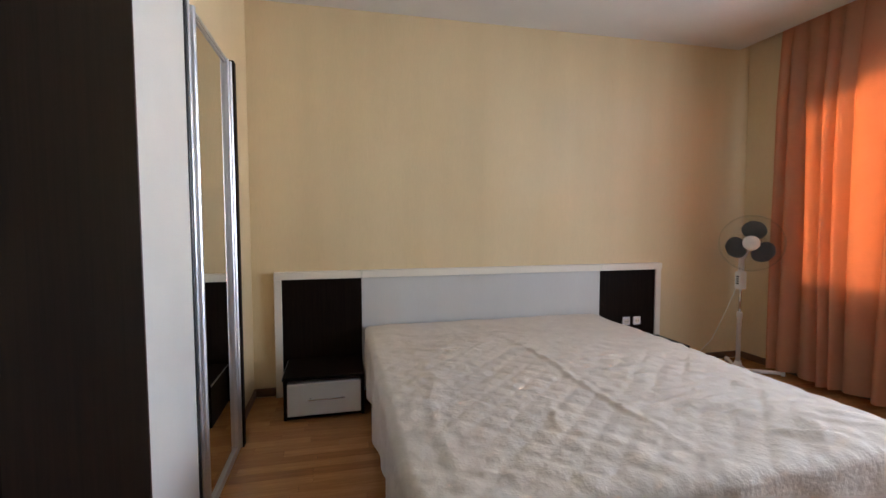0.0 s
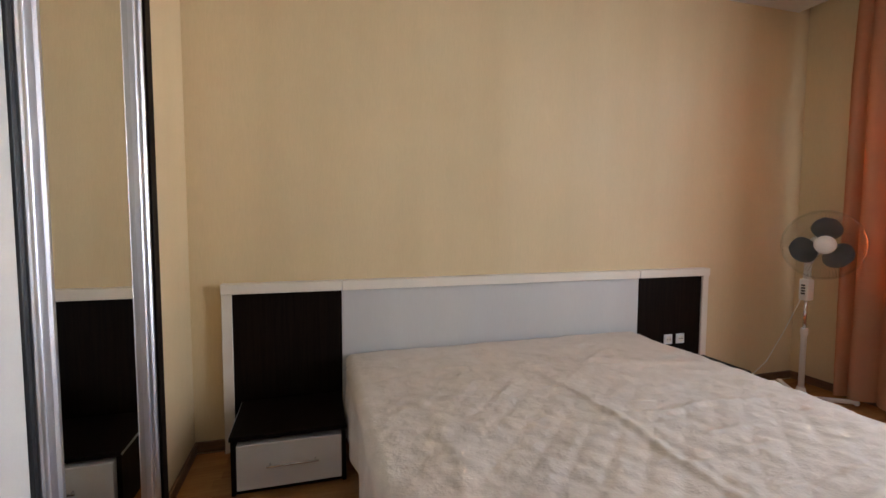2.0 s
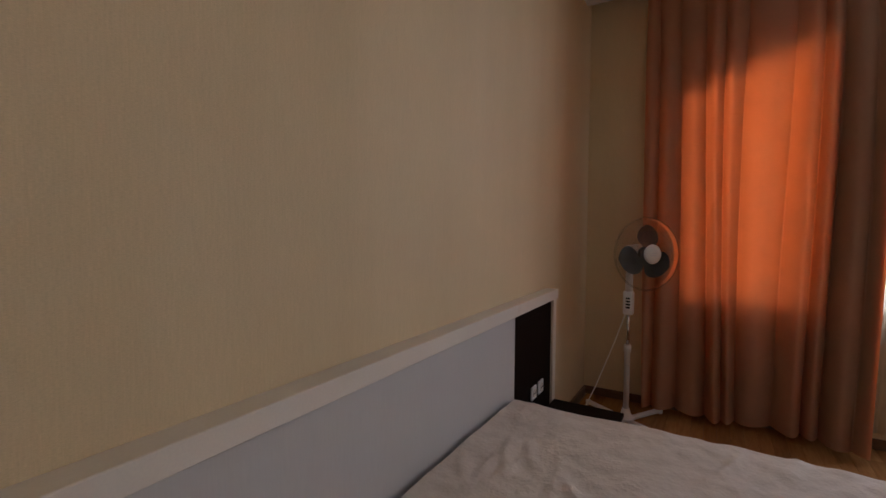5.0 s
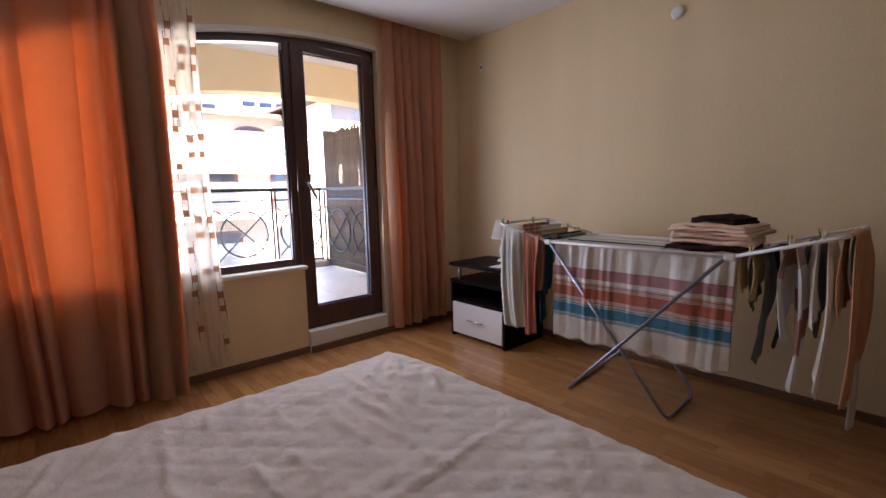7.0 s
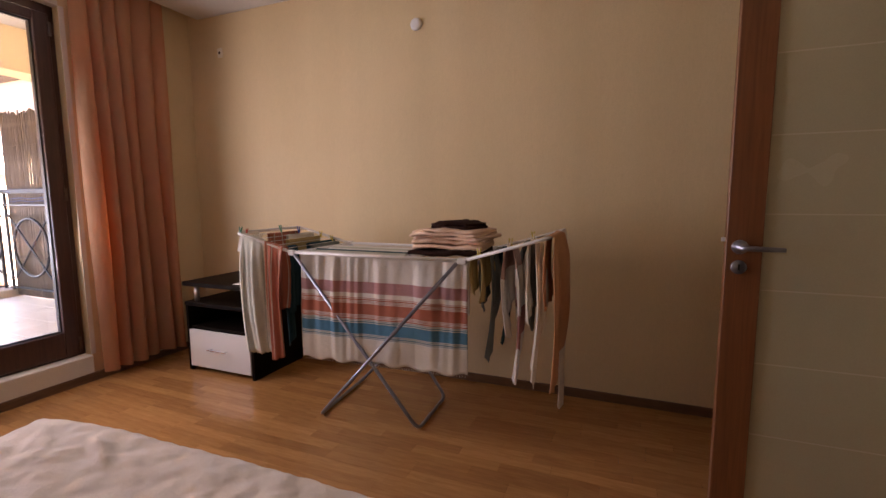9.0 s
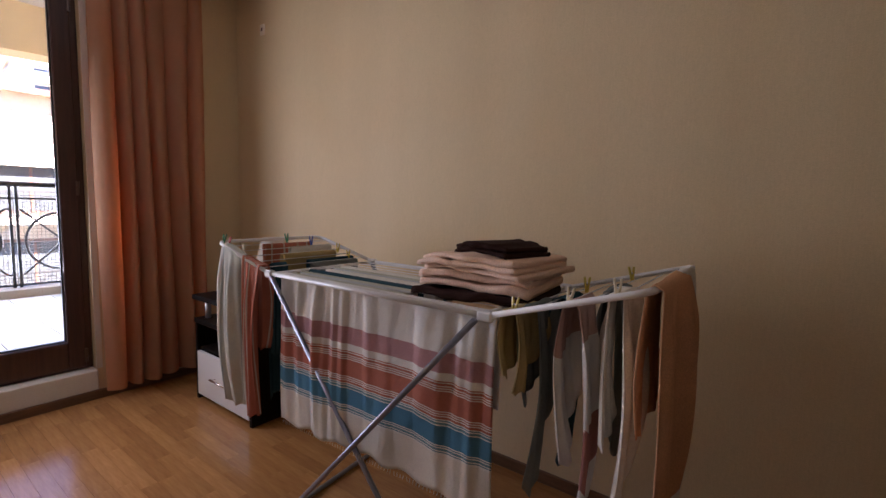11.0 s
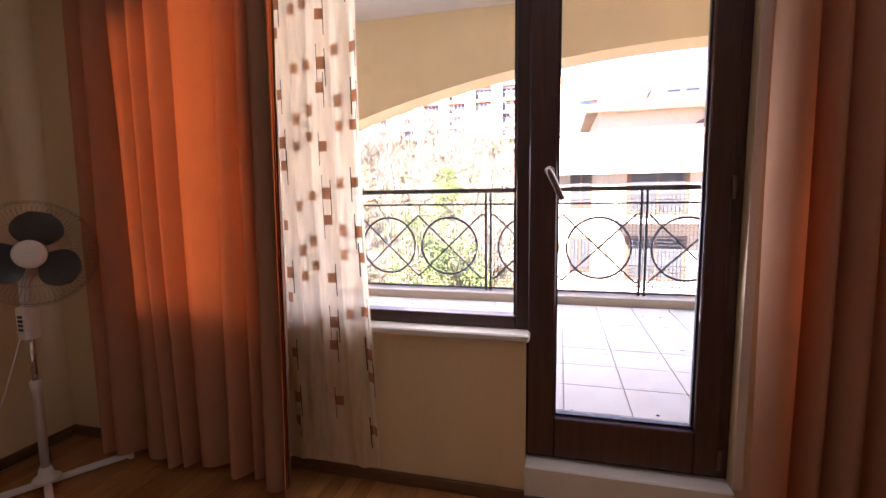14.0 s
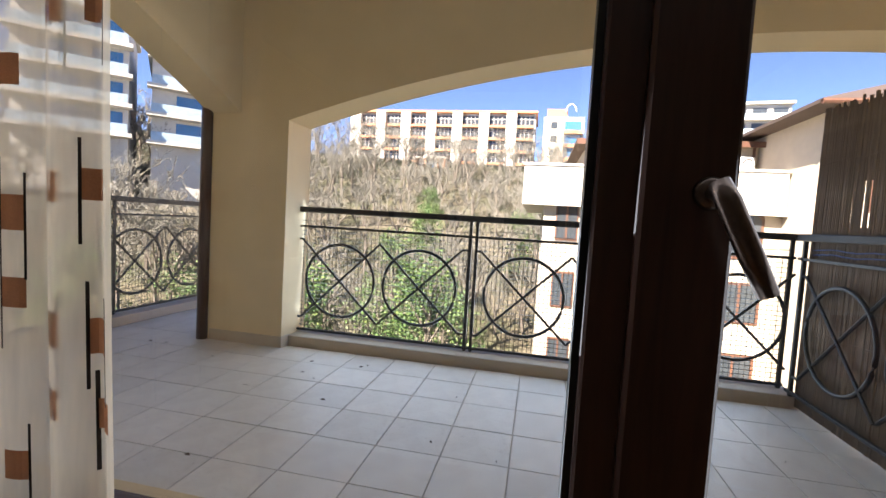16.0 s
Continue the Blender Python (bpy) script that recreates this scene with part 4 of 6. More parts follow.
def tv_stand():
    t = thing("bedside_cabinet", pose(2.21, 0.10, 0), "wenge bedside cabinet with white drawer and raised top", "cabinet")
    W, D = 0.61, 0.485
    def B(n, *a, m=M_WENGE, label="", parent=None, bev=0.0015):
        return part(n, box(*a, bev), m, parent or t, label)
    B("side_panel", 0, 0.022, 0, D, 0.0, 0.47)
    B("side_panel", W - 0.022, W, 0, D, 0.0, 0.47)
    B("bottom", 0.022, W - 0.022, 0, D - 0.02, 0.03, 0.05)
    B("back_panel", 0.022, W - 0.022, 0, 0.012, 0.05, 0.47)
    B("divider", 0.022, W - 0.022, 0.012, D - 0.02, 0.305, 0.32)
    B("shelf", -0.004, W + 0.004, 0, D + 0.004, 0.47, 0.498)
    B("top", -0.01, W + 0.01, -0.005, D + 0.01, 0.612, 0.640)
    d = B("drawer", 0.026, W - 0.026, D - 0.018, D + 0.004, 0.035, 0.30, m=M_WHITE, label="white drawer front")
    hb = bmesh.new()
    tube([(0.22, D + 0.03, 0.175), (0.39, D + 0.03, 0.175)], 0.005, 10, hb)
    for x in (0.235, 0.375):
        tube([(x, D + 0.03, 0.175), (x, D + 0.003, 0.175)], 0.004, 8, hb)
    part("bar_handle", hb, M_CHROME, d, "chrome bar handle", True)
    for x in (0.06, W - 0.06):
        for y in (0.05, D - 0.05):
            part("post", lathe([(0.017, 0.498), (0.017, 0.612)], 20), M_ALU, t, "satin metal post", True).location = (x, y, 0)
    return t


tv_stand()


def table_lamp():
    t = thing("table_lamp", pose(2.515, 0.255, 0.640), "small white table lamp with a fabric shade", "lamp")
    part("base", lathe([(0.045, 0), (0.047, 0.008), (0.03, 0.018), (0.016, 0.03), (0.026, 0.06), (0.032, 0.09), (0.022, 0.125), (0.012, 0.15), (0.012, 0.19)], 24), M_PLASTIC, t, "white turned ceramic base", True)
    s = lathe([(0.095, 0.20), (0.062, 0.345)], 32)
    bmesh.ops.delete(s, geom=[f for f in s.faces if len(f.verts) > 4], context="FACES")
    part("shade", s, M_SHADE, t, "cream fabric shade", True)
    part("shade_ring", tube([(0.095 * math.cos(2 * math.pi * k / 32), 0.095 * math.sin(2 * math.pi * k / 32), 0.20) for k in range(32)], 0.003, 6, None, True), M_CREAM, t)
    part("bulb", lathe([(0.012, 0.19), (0.014, 0.21), (0.026, 0.24), (0.024, 0.265), (0.008, 0.28)], 16), M_PLASTIC, t, "white unlit bulb", True)
    return t


M_SHADE = cloth("lamp_shade", (0.74, 0.70, 0.62), 0.9, 0.3)
table_lamp()
pp = bmesh.new()
box(2.30, 2.40, 0.42, 0.55, 0.6402, 0.6445, 0.001, bm=pp)
tagged(part("paper_slip", pp, M_PLASTIC), "white folded paper slip on the cabinet", "paper")

# ---- drying rack ----
RY0, RY1 = 0.265, 0.824       # far and near rails
RXL, RXR = 1.645, 0.652        # hinge lines
RZ = 0.922


def drying_rack():
    t = thing("drying_rack", pose(1.17, 0.55, 0), "white folding drying rack on grey crossed legs, hung with laundry", "drying rack")
    def sub(b):
        bmesh.ops.translate(b, verts=b.verts[:], vec=(-1.17, -0.55, 0))
        return b
    def loop(pts, r, n=4):
        """Round off the corners of an open run of points."""
        out = [Vector(pts[0])]
        for a, p, c in zip(pts, pts[1:], pts[2:]):
            a, p, c = Vector(a), Vector(p), Vector(c)
            d1, d2 = (a - p).normalized() * r, (c - p).normalized() * r
            for i in range(n + 1):
                s = i / n
                out.append((p + d1) * (1 - s) ** 2 + p * 2 * s * (1 - s) + (p + d2) * s ** 2)
        out.append(Vector(pts[-1]))
        return out
    part("middle_frame", sub(tube([(RXR, RY1, RZ), (RXL, RY1, RZ)], 0.0078, 10)), M_PLASTIC, t, "white coated steel rail", True)
    part("middle_frame", sub(tube([(RXR, RY0, RZ), (RXL, RY0, RZ)], 0.0078, 10)), M_PLASTIC, t, "white coated steel rail", True)
    for x in (RXR + 0.01, RXL - 0.01):
        part("cross_bar", sub(tube([(x, RY0, RZ), (x, RY1, RZ)], 0.007, 10)), M_PLASTIC, t, "", True)
    tips = ((2.050, 1.020, RXL), (0.25, 1.042, RXR))
    for tx, tz, hx in tips:
        w = part("wing_frame", sub(tube(loop([(hx, RY1, RZ), (tx, RY1, tz), (tx, RY0, tz), (hx, RY0, RZ)], 0.05), 0.0082, 10)), M_PLASTIC, t, "raised white wing frame", True)
        for i in range(1, 6):
            s = i / 6
            x, z = hx + (tx - hx) * s, RZ + (tz - RZ) * s
            part("wing_line", sub(tube([(x, RY0, z), (x, RY1, z)], 0.0018, 6)), M_PLASTIC, w, "thin coated wire")
    for i in range(1, 10):
        y = RY0 + (RY1 - RY0) * i / 10
        part("drying_line", sub(tube([(RXR + 0.01, y, RZ + 0.002), (RXL - 0.01, y, RZ + 0.002)], 0.0018, 6)), M_PLASTIC, t, "thin coated wire")
    for x in (RXR, RXL):
        for y in (RY0, RY1):
            part("joint", sub(box(x - 0.022, x + 0.022, y - 0.013, y + 0.013, RZ - 0.016, RZ + 0.014, 0.005)), M_PLASTIC, t, "white plastic hinge joint")
    part("leg_frame", sub(tube(loop([(RXR + 0.02, RY1 + 0.022, RZ - 0.01), (1.495, RY1 + 0.004, 0.012), (1.545, RY0 + 0.02, 0.012), (RXR + 0.02, RY0, RZ - 0.01)], 0.05), 0.0095, 12)), M_STEEL, t, "grey steel leg frame", True)
    part("leg_frame", sub(tube(loop([(RXL - 0.02, RY1 + 0.006, RZ - 0.01), (0.915, RY1 - 0.05, 0.012), (0.93, RY0 + 0.09, 0.012), (RXL - 0.02, RY0 + 0.02, RZ - 0.01)], 0.05), 0.0095, 12)), M_STEEL, t, "grey steel leg frame", True)
    return t


drying_rack()

WH, CR = (0.84, 0.81, 0.75), (0.80, 0.75, 0.65)
MAUVE, RED, BLUE, PALE = (0.52, 0.28, 0.28), (0.52, 0.18, 0.12), (0.09, 0.26, 0.38), (0.62, 0.55, 0.46)


def lines(a, b, n, dark, light=WH):
    out = []
    for i in range(n):
        s = a + (b - a) * i / n
        out.append((s, dark))
        out.append((s + (b - a) / n * 0.6, light))
    return out


TEAL = (0.16, 0.30, 0.34)
M_BIG = striped("striped_tablecloth", [(0.0, WH), (0.505, MAUVE), (0.572, WH)] + lines(0.600, 0.636, 4, RED) + [(0.636, RED), (0.700, WH)] + lines(0.705, 0.730, 3, RED) + lines(0.732, 0.752, 2, TEAL) + [(0.752, BLUE), (0.818, WH)] + lines(0.822, 0.850, 3, TEAL) + [(0.855, CR)])
M_TCREAM = cloth("cream_linen", (0.78, 0.74, 0.64), 0.95, 0.12, weave=400)
M_TGREY = cloth("grey_green_linen", (0.20, 0.22, 0.20), 0.95, 0.12, weave=400)
M_TRED = striped("red_striped_cloth", [(0.0, RED), (0.1, PALE), (0.13, RED), (0.3, (0.5, 0.3, 0.2)), (0.34, RED), (0.6, PALE), (0.64, RED), (0.85, PALE), (0.88, (0.45, 0.16, 0.09))], 0)
M_TBLUE = cloth("petrol_blue_cloth", (0.026, 0.075, 0.095), 0.95, 0.08, weave=400)
M_TYELLOW = cloth("ochre_cloth", (0.50, 0.38, 0.17), 0.95, 0.12, weave=400)
M_TPINK = striped("pink_white_cloth", [(0.0, WH), (0.25, (0.55, 0.36, 0.30)), (0.5, WH), (0.7, (0.45, 0.2, 0.17)), (0.85, WH)])
M_TORANGE = cloth("terracotta_towel", (0.70, 0.38, 0.21), 1.0, 0.08, weave=300)
M_TPEACH = cloth("peach_towel", (0.88, 0.63, 0.48), 1.0, 0.05, weave=300)
M_TBROWN = cloth("dark_brown_towel", (0.035, 0.014, 0.010), 1.0, 0.0, weave=300)
M_TCHECK = striped("pale_blue_cloth", [(0.0, WH), (0.3, (0.2, 0.3, 0.36)), (0.36, WH), (0.46, (0.58, 0.57, 0.44)), (0.53, (0.56, 0.58, 0.56)), (0.56, WH), (0.8, (0.5, 0.45, 0.28))])


def hung(name, mat, label, start, along, width, front, back, up=0.012, sag=0.0, seed=0.0, gather=0.0, taper=0.0, category="towel", nv=40, wob=1.0, across=(0, 1, 0), nu=26, wrinkle=0.0, bulge=0.0, point=0.0):
    """A cloth folded over a rail: start is the middle of its fold, along the rail's way, front and back the lengths that hang on both sides."""
    a = Vector(along).normalized()
    n = Vector(across)
    t = thing(name, Matrix.Translation(start), label, category, "laundry on the rack")

    def at(u, v):
        s = (u - 0.5) * width
        total = front + back
        d = v * total - back
        side = 1 if d > 0 else -1
        depth = abs(d)
        off = min(depth, 0.012) * side
        hang = max(0, depth - 0.012)
        k = 1 - gather * min(1, hang / 0.25) - taper * (hang / max(front, back))
        w = wob * min(1, hang / 0.15)
        ripple = w * (0.012 * math.sin(u * 9 + seed) + 0.006 * math.sin(u * 23 + seed * 2 + hang * 5))
        if wrinkle:
            ripple += wrinkle * min(1, hang / 0.05) * (0.6 + 0.4 * math.cos(hang * 4)) * (math.sin(u * 47 + 4 * math.sin(u * 6 + seed) + hang * 1.5) + 0.5 * math.sin(u * 90 + 5 * math.sin(u * 9) - hang * 3))
        if bulge:
            q = hang / (front if side > 0 else back)
            off += side * bulge * math.sin(math.pi * min(1, 0.08 + 0.9 * q)) * (0.7 + 0.5 * math.sin(u * 5 + seed))
            hang *= 1 - point * abs(u - 0.85) ** 1.2
        if wrinkle:
            ripple = max(ripple, -0.007) if side > 0 else 0.25 * ripple
        p = a * (s * k + 0.02 * hang * math.sin(seed)) + n * (off + ripple * (1 if side > 0 else -1) + 0.012 * math.sin(hang * 6 + seed) * min(1, hang))
        return (p.x, p.y, up - hang + p.z - sag * hang * (u - 0.5) + (0.004 + 0.5 * wrinkle) * math.sin(u * 40 + seed) * (hang > 0.9 * (front if side > 0 else back)))
    b = sheet(nu, nv, at)
    ob = part("cloth", b, mat, t, smooth=True)
    s = ob.modifiers.new("thickness", "SOLIDIFY")
    s.thickness, s.offset = 0.003, 0
    return t


def wing(side, s):
    """A point along a wing's wires, s from hinge to tip."""
    tx, tz, hx = ((2.050, 1.020, RXL), (0.25, 1.042, RXR))[0 if side == "l" else 1]
    return hx + (tx - hx) * s, RZ + (tz - RZ) * s


M_TFRINGE = cloth("fringe_cotton", (0.68, 0.64, 0.57), 0.95)
# big striped cloth over the near rail
hung("tablecloth", M_BIG, "large white cloth with mauve, red and blue stripes", (1.120, RY1 - 0.036, RZ), (1, 0, 0.0), 0.985, 0.60, 0.30, 0.006, 0.045, 0.7, category="cloth", nv=60, wob=0.75, across=(0, 1, 0), nu=150, wrinkle=0.008)
fr_ = bmesh.new()
rnd = random.Random(3)
for i in range(70):
    x = 0.645 + i * 0.0137
    z = RZ + 0.011 - 0.588 - 0.045 * ((x - 1.12) / 0.965) * 0.6
    tube([(x, RY1 - 0.02, z), (x + rnd.uniform(-0.004, 0.004), RY1 - 0.018, z - 0.012)], 0.0012, 4, fr_)
fo_ = part("fringe", fr_, M_TFRINGE)
tagged(fo_, "knotted white fringe along the striped cloth's hem", "fringe", kind="stuff")
# left wing: cloths over the wires
M_TPALE = striped("pale_grey_green_linen", [(0.0, (0.80, 0.78, 0.70)), (0.10, (0.44, 0.47, 0.42)), (0.13, (0.62, 0.62, 0.54)), (0.86, (0.44, 0.47, 0.42)), (0.90, (0.80, 0.78, 0.70))], 0)
slope = (2.050 - RXL, 0.0, 1.020 - RZ)
for s, w, f_, b_, m_, lab, g in ((0.68, 0.16, 0.71, 0.35, M_TPALE, "pale grey green linen towel with stitched white hems", -0.15), (0.30, 0.13, 0.70, 0.4, M_TRED, "rust red striped towel hanging long", 0.1)):
    x, z = wing("l", s)
    hung("towel", m_, lab, (x, RY1 - 0.012, z), slope, w, f_, b_, 0.012, 0.0, s * 7, g, 0.0, across=(0, 1, 0), bulge=0.03, point=0.10)
x, z = wing("l", 0.22)
hung("towel", M_TBLUE, "petrol blue towel hanging long", (x, 0.73, z), (0, 1, 0), 0.07, 0.60, 0.4, 0.006, 0.0, 2.1, 0.05, 0.0, across=(1, 0, 0), bulge=0.02, point=0.12)
for s, m_, lab, y, w in ((0.80, M_TRED, "red striped cloth folded over the wing wires", 0.52, 0.26), (0.66, M_TCHECK, "striped kitchen cloth folded over the wing wires", 0.43, 0.24), (0.45, M_TYELLOW, "ochre cloth folded over the wing wires", 0.50, 0.30), (0.22, M_TBLUE, "petrol blue cloth folded over the wing wires", 0.45, 0.26), (0.12, M_TGREY, "grey green cloth folded over the wing wires", 0.46, 0.26)):
    x, z = wing("l", s)
    hung("kitchen_cloth", m_, lab, (x, y, z), (0, 1, 0), w, 0.26, 0.24, 0.004, 0.0, s * 11, 0.05, category="cloth", nv=24, across=(1, 0, 0))
# middle: cloths lying over the wires, edge on
for i, (m_, lab) in enumerate(((M_TCHECK, "pale striped cloth hung between the middle wires"), (M_TCHECK, "pale striped cloth hung between the middle wires"), (M_TBLUE, "petrol blue cloth hung between the middle wires"), (M_TCREAM, "cream linen cloth hung between the middle wires"), (M_TCHECK, "pale striped cloth hung between the middle wires"), (M_TCREAM, "cream linen cloth hung between the middle wires"))):
    y = RY1 - 0.056 * (i + 1)
    hung("kitchen_cloth", m_, lab, (1.27 + 0.02 * (i % 3), y, RZ + 0.002), (1, 0, 0), 0.60, 0.2, 0.2, 0.004, 0.0, i * 2.1, 0.0, category="cloth", nv=20, wob=0.5)
# right wing
for s, w, f_, b_, m_, lab, y, g in ((0.16, 0.15, 0.24, 0.2, M_TYELLOW, "short ochre cloth pegged on the wing", 0.745, 0.1), (0.24, 0.13, 0.55, 0.3, M_TGREY, "grey green towel hanging long", 0.70, 0.25), (0.36, 0.12, 0.5, 0.3, M_TBLUE, "dark blue towel hanging long", 0.62, 0.2), (0.55, 0.14, 0.68, 0.45, M_TPINK, "white towel with a pink stripe", 0.74, 0.3), (0.68, 0.14, 0.45, 0.3, M_TGREY, "grey green towel in the wing", 0.62, 0.1), (0.80, 0.12, 0.70, 0.4, M_TCREAM, "white towel hanging long", 0.745, 0.3)):
    x, z = wing("r", s)
    hung("towel", m_, lab, (x, y, z), (0, 1, 0), w, f_, b_, 0.005, 0.0, s * 9, g, 0.1, across=(-1, 0, 0), bulge=0.03, point=0.5)
hung("towel", M_TORANGE, "terracotta towel over the end of the wing", (0.25, 0.66, 1.042), (0, 1, 0.0), 0.29, 0.34, 0.70, 0.011, 0.1, 1.0, -0.12, 0.0, across=(1, 0, 0), bulge=0.03, point=0.2)
hung("towel", M_TCREAM, "narrow pale towel hanging almost to the floor", (0.25, 0.46, 1.042), (0, 1, 0), 0.12, 0.94, 0.3, 0.011, 0.0, 2.4, 0.2, 0.2, across=(-1, 0, 0), bulge=0.02, point=0.3)

# folded pile on the rack


def folded(name, mat, label, x, y, z, w, d, h, seed, turn=0):
    t = thing(name, pose(x, y, z, 0, 0, turn), label, "towel", "folded pile on the rack")
    layers = max(1, round(h / 0.020))
    for k in range(layers):
        z0, z1 = h * k / layers, h * (k + 1) / layers - 0.001

        def at(u, v, z0=z0, z1=z1, k=k):
            a = 2 * math.pi * v
            r = (z1 - z0) / 2
            xx = (u - 0.5) * w * (1 + 0.03 * math.sin(seed + k))
            yy = math.copysign(d / 2 - r + 0.010 * math.sin(u * 4 + seed + 1.7 * k) + 0.012 * noise.noise(Vector((u * 5, k * 3.0, seed))), math.cos(a)) + 1.3 * r * math.cos(a)
            zz = (z0 + z1) / 2 + math.sin(a) * r * (0.95 + 0.1 * math.sin(u * 5 + k * 2 + seed)) + 0.004 * math.sin(u * 7 + seed + 0.5 * k) + 0.007 * noise.noise(Vector((u * 6, math.cos(a) * 1.5, seed + 0.4 * k))) - 0.008 * (2 * abs(u - 0.5)) ** 4
            return (xx + 0.010 * math.sin(2.3 * k + 5 * seed), yy + 0.011 * math.sin(3.1 * k + 2 * seed), zz)
        b = sheet(20, 24, at)
        bmesh.ops.remove_doubles(b, verts=b.verts[:], dist=0.0004)
        bmesh.ops.holes_fill(b, edges=[e for e in b.edges if e.is_boundary])
        part("fold", b, mat, t, smooth=True)
    return t


folded("folded_towel", M_TBROWN, "dark brown towel folded on the rack", 0.79, 0.56, RZ + 0.008, 0.38, 0.35, 0.028, 0.3, 8)
folded("folded_towel", M_TPEACH, "peach towel folded on the pile", 0.785, 0.56, RZ + 0.038, 0.355, 0.32, 0.05, 1.3, 6)
folded("folded_towel", M_TPEACH, "thick peach folded towel", 0.78, 0.56, RZ + 0.086, 0.355, 0.32, 0.052, 2.1, -4)
folded("folded_towel", M_TBROWN, "dark brown cloth on top of the pile", 0.77, 0.54, RZ + 0.139, 0.22, 0.21, 0.036, 3.3, -14)

# pegs


def peg(x, y, z, color_mat, turn, lean=15):
    t = thing("clothes_peg", pose(x, y, z, lean, 0, turn), "small plastic clothes peg", "clothes peg", "pegs on the rack")
    for s in (-1, 1):
        b = bmesh.new()
        tube([(s * 0.002, 0, -0.022), (s * 0.004, 0, 0.0), (s * 0.008, 0, 0.024)], [0.003, 0.004, 0.0032], 6, b)
        part("jaw", b, color_mat, t)
    b = tube([(-0.007, 0.0, 0.004), (0.007, 0.0, 0.004)], 0.003, 8)
    part("spring", b, M_CHROME, t)


PEG = {k: plain("peg_" + k, c, 0.4, grain=200, relief=0.0) for k, c in (("green", (0.02, 0.22, 0.10)), ("red", (0.5, 0.06, 0.04)), ("cream", (0.7, 0.6, 0.4)), ("blue", (0.04, 0.12, 0.5)), ("yellow", (0.6, 0.45, 0.05)))}
for side, s, y, k, a in (("l", 0.97, 0.80, "green", 20), ("l", 0.86, 0.80, "red", -15), ("l", 0.62, 0.79, "cream", 10), ("l", 0.9, 0.50, "green", 80), ("l", 0.75, 0.40, "blue", 60), ("l", 0.45, 0.33, "yellow", 30), ("l", 0.2, 0.35, "yellow", 50), ("r", 0.2, 0.82, "yellow", 5), ("r", 0.38, 0.5, "yellow", 20), ("r", 0.55, 0.82, "cream", -10), ("r", 0.8, 0.80, "cream", 12), ("r", 0.6, 0.35, "yellow", 40)):
    x, z = wing(side, s)
    peg(x, y, z + 0.014, PEG[k], a)

# ---- wall fittings ----
sm = lathe([(0.038, 0), (0.040, 0.006), (0.036, 0.018), (0.024, 0.023)], 28)
bmesh.ops.transform(sm, matrix=Matrix.Translation((1.245, YS, 2.325)) @ Matrix.Rotation(radians(-90), 4, "X"), verts=sm.verts[:])
tagged(part("wall_detector", sm, M_PLASTIC, None, "", True), "round white detector high on the wall", "detector")
sw = bmesh.new()
box(2.945 - 0.025, 2.945 + 0.025, YS, YS + 0.012, 2.318, 2.388, 0.004, bm=sw)
sk_ = tagged(part("cable_outlet", sw, M_CREAM), "small cream cable outlet high on the wall", "outlet")
part("outlet_slot", box(2.945 - 0.01, 2.945 + 0.01, YS + 0.0118, YS + 0.0135, 2.343, 2.363, 0.001), M_BROWN, sk_)

# ---- balcony ----
ZB = 0.174
XK = 6.10            # inner face of the kerb
XR = 6.25            # line of the railing
structure("balcony_slab", box(3.40, 6.36, -2.2, 5.75, -0.16, ZB - 0.012), M_STONE, "concrete slab and grout under the balcony tiles", "floor")
structure("balcony_slab_north", box(6.36, 7.40, 4.46, 5.75, -0.16, ZB - 0.012), M_STONE, "concrete slab of the side balcony", "floor")
structure("balcony_ceiling", box(3.40, 6.36, -2.2, 5.75, 3.03, 3.25), M_CEIL, "white painted balcony ceiling", "ceiling")
structure("kerb_east", box(XK, 6.36, 0.02, 3.79, ZB - 0.05, 0.252, 0.006), M_STONE, "beige stone kerb under the railing", "kerb")
structure("kerb_north", box(3.52, 7.36, 5.40, 5.62, ZB - 0.05, 0.252, 0.006), M_STONE, "beige stone kerb under the railing", "kerb")
structure("balcony_pillar", box(6.0, 6.36, 3.775, 4.46, ZB - 0.02, 2.06), M_YELLOW, "pale yellow rendered balcony pillar", "pillar")
structure("pillar_plinth", box(5.988, 6.10, 3.765, 4.44, ZB - 0.012, 0.262, 0.004), M_STONE, "beige stone plinth of the pillar", "plinth")


def arch_e(y):
    return 2.582 - 0.588 * ((y - 0.2) / 3.58) ** 2


ys = [3.775 - (3.775 + 2.2) * i / 40 for i in range(41)]
structure("balcony_arch_east", strip([(y, arch_e(y)) for y in ys], [(y, 3.03) for y in ys], "x", 6.0, 6.34), M_YELLOW, "yellow rendered beam with a wide arch", "beam")
structure("balcony_beam_corner", box(6.0, 6.36, 3.775, 4.46, 2.06, 3.03), M_YELLOW, "yellow rendered beam above the pillar", "beam")


def arch_n(x):
    d = 6.0 - x
    return 2.045 + 0.475 * d - 0.062 * d * d


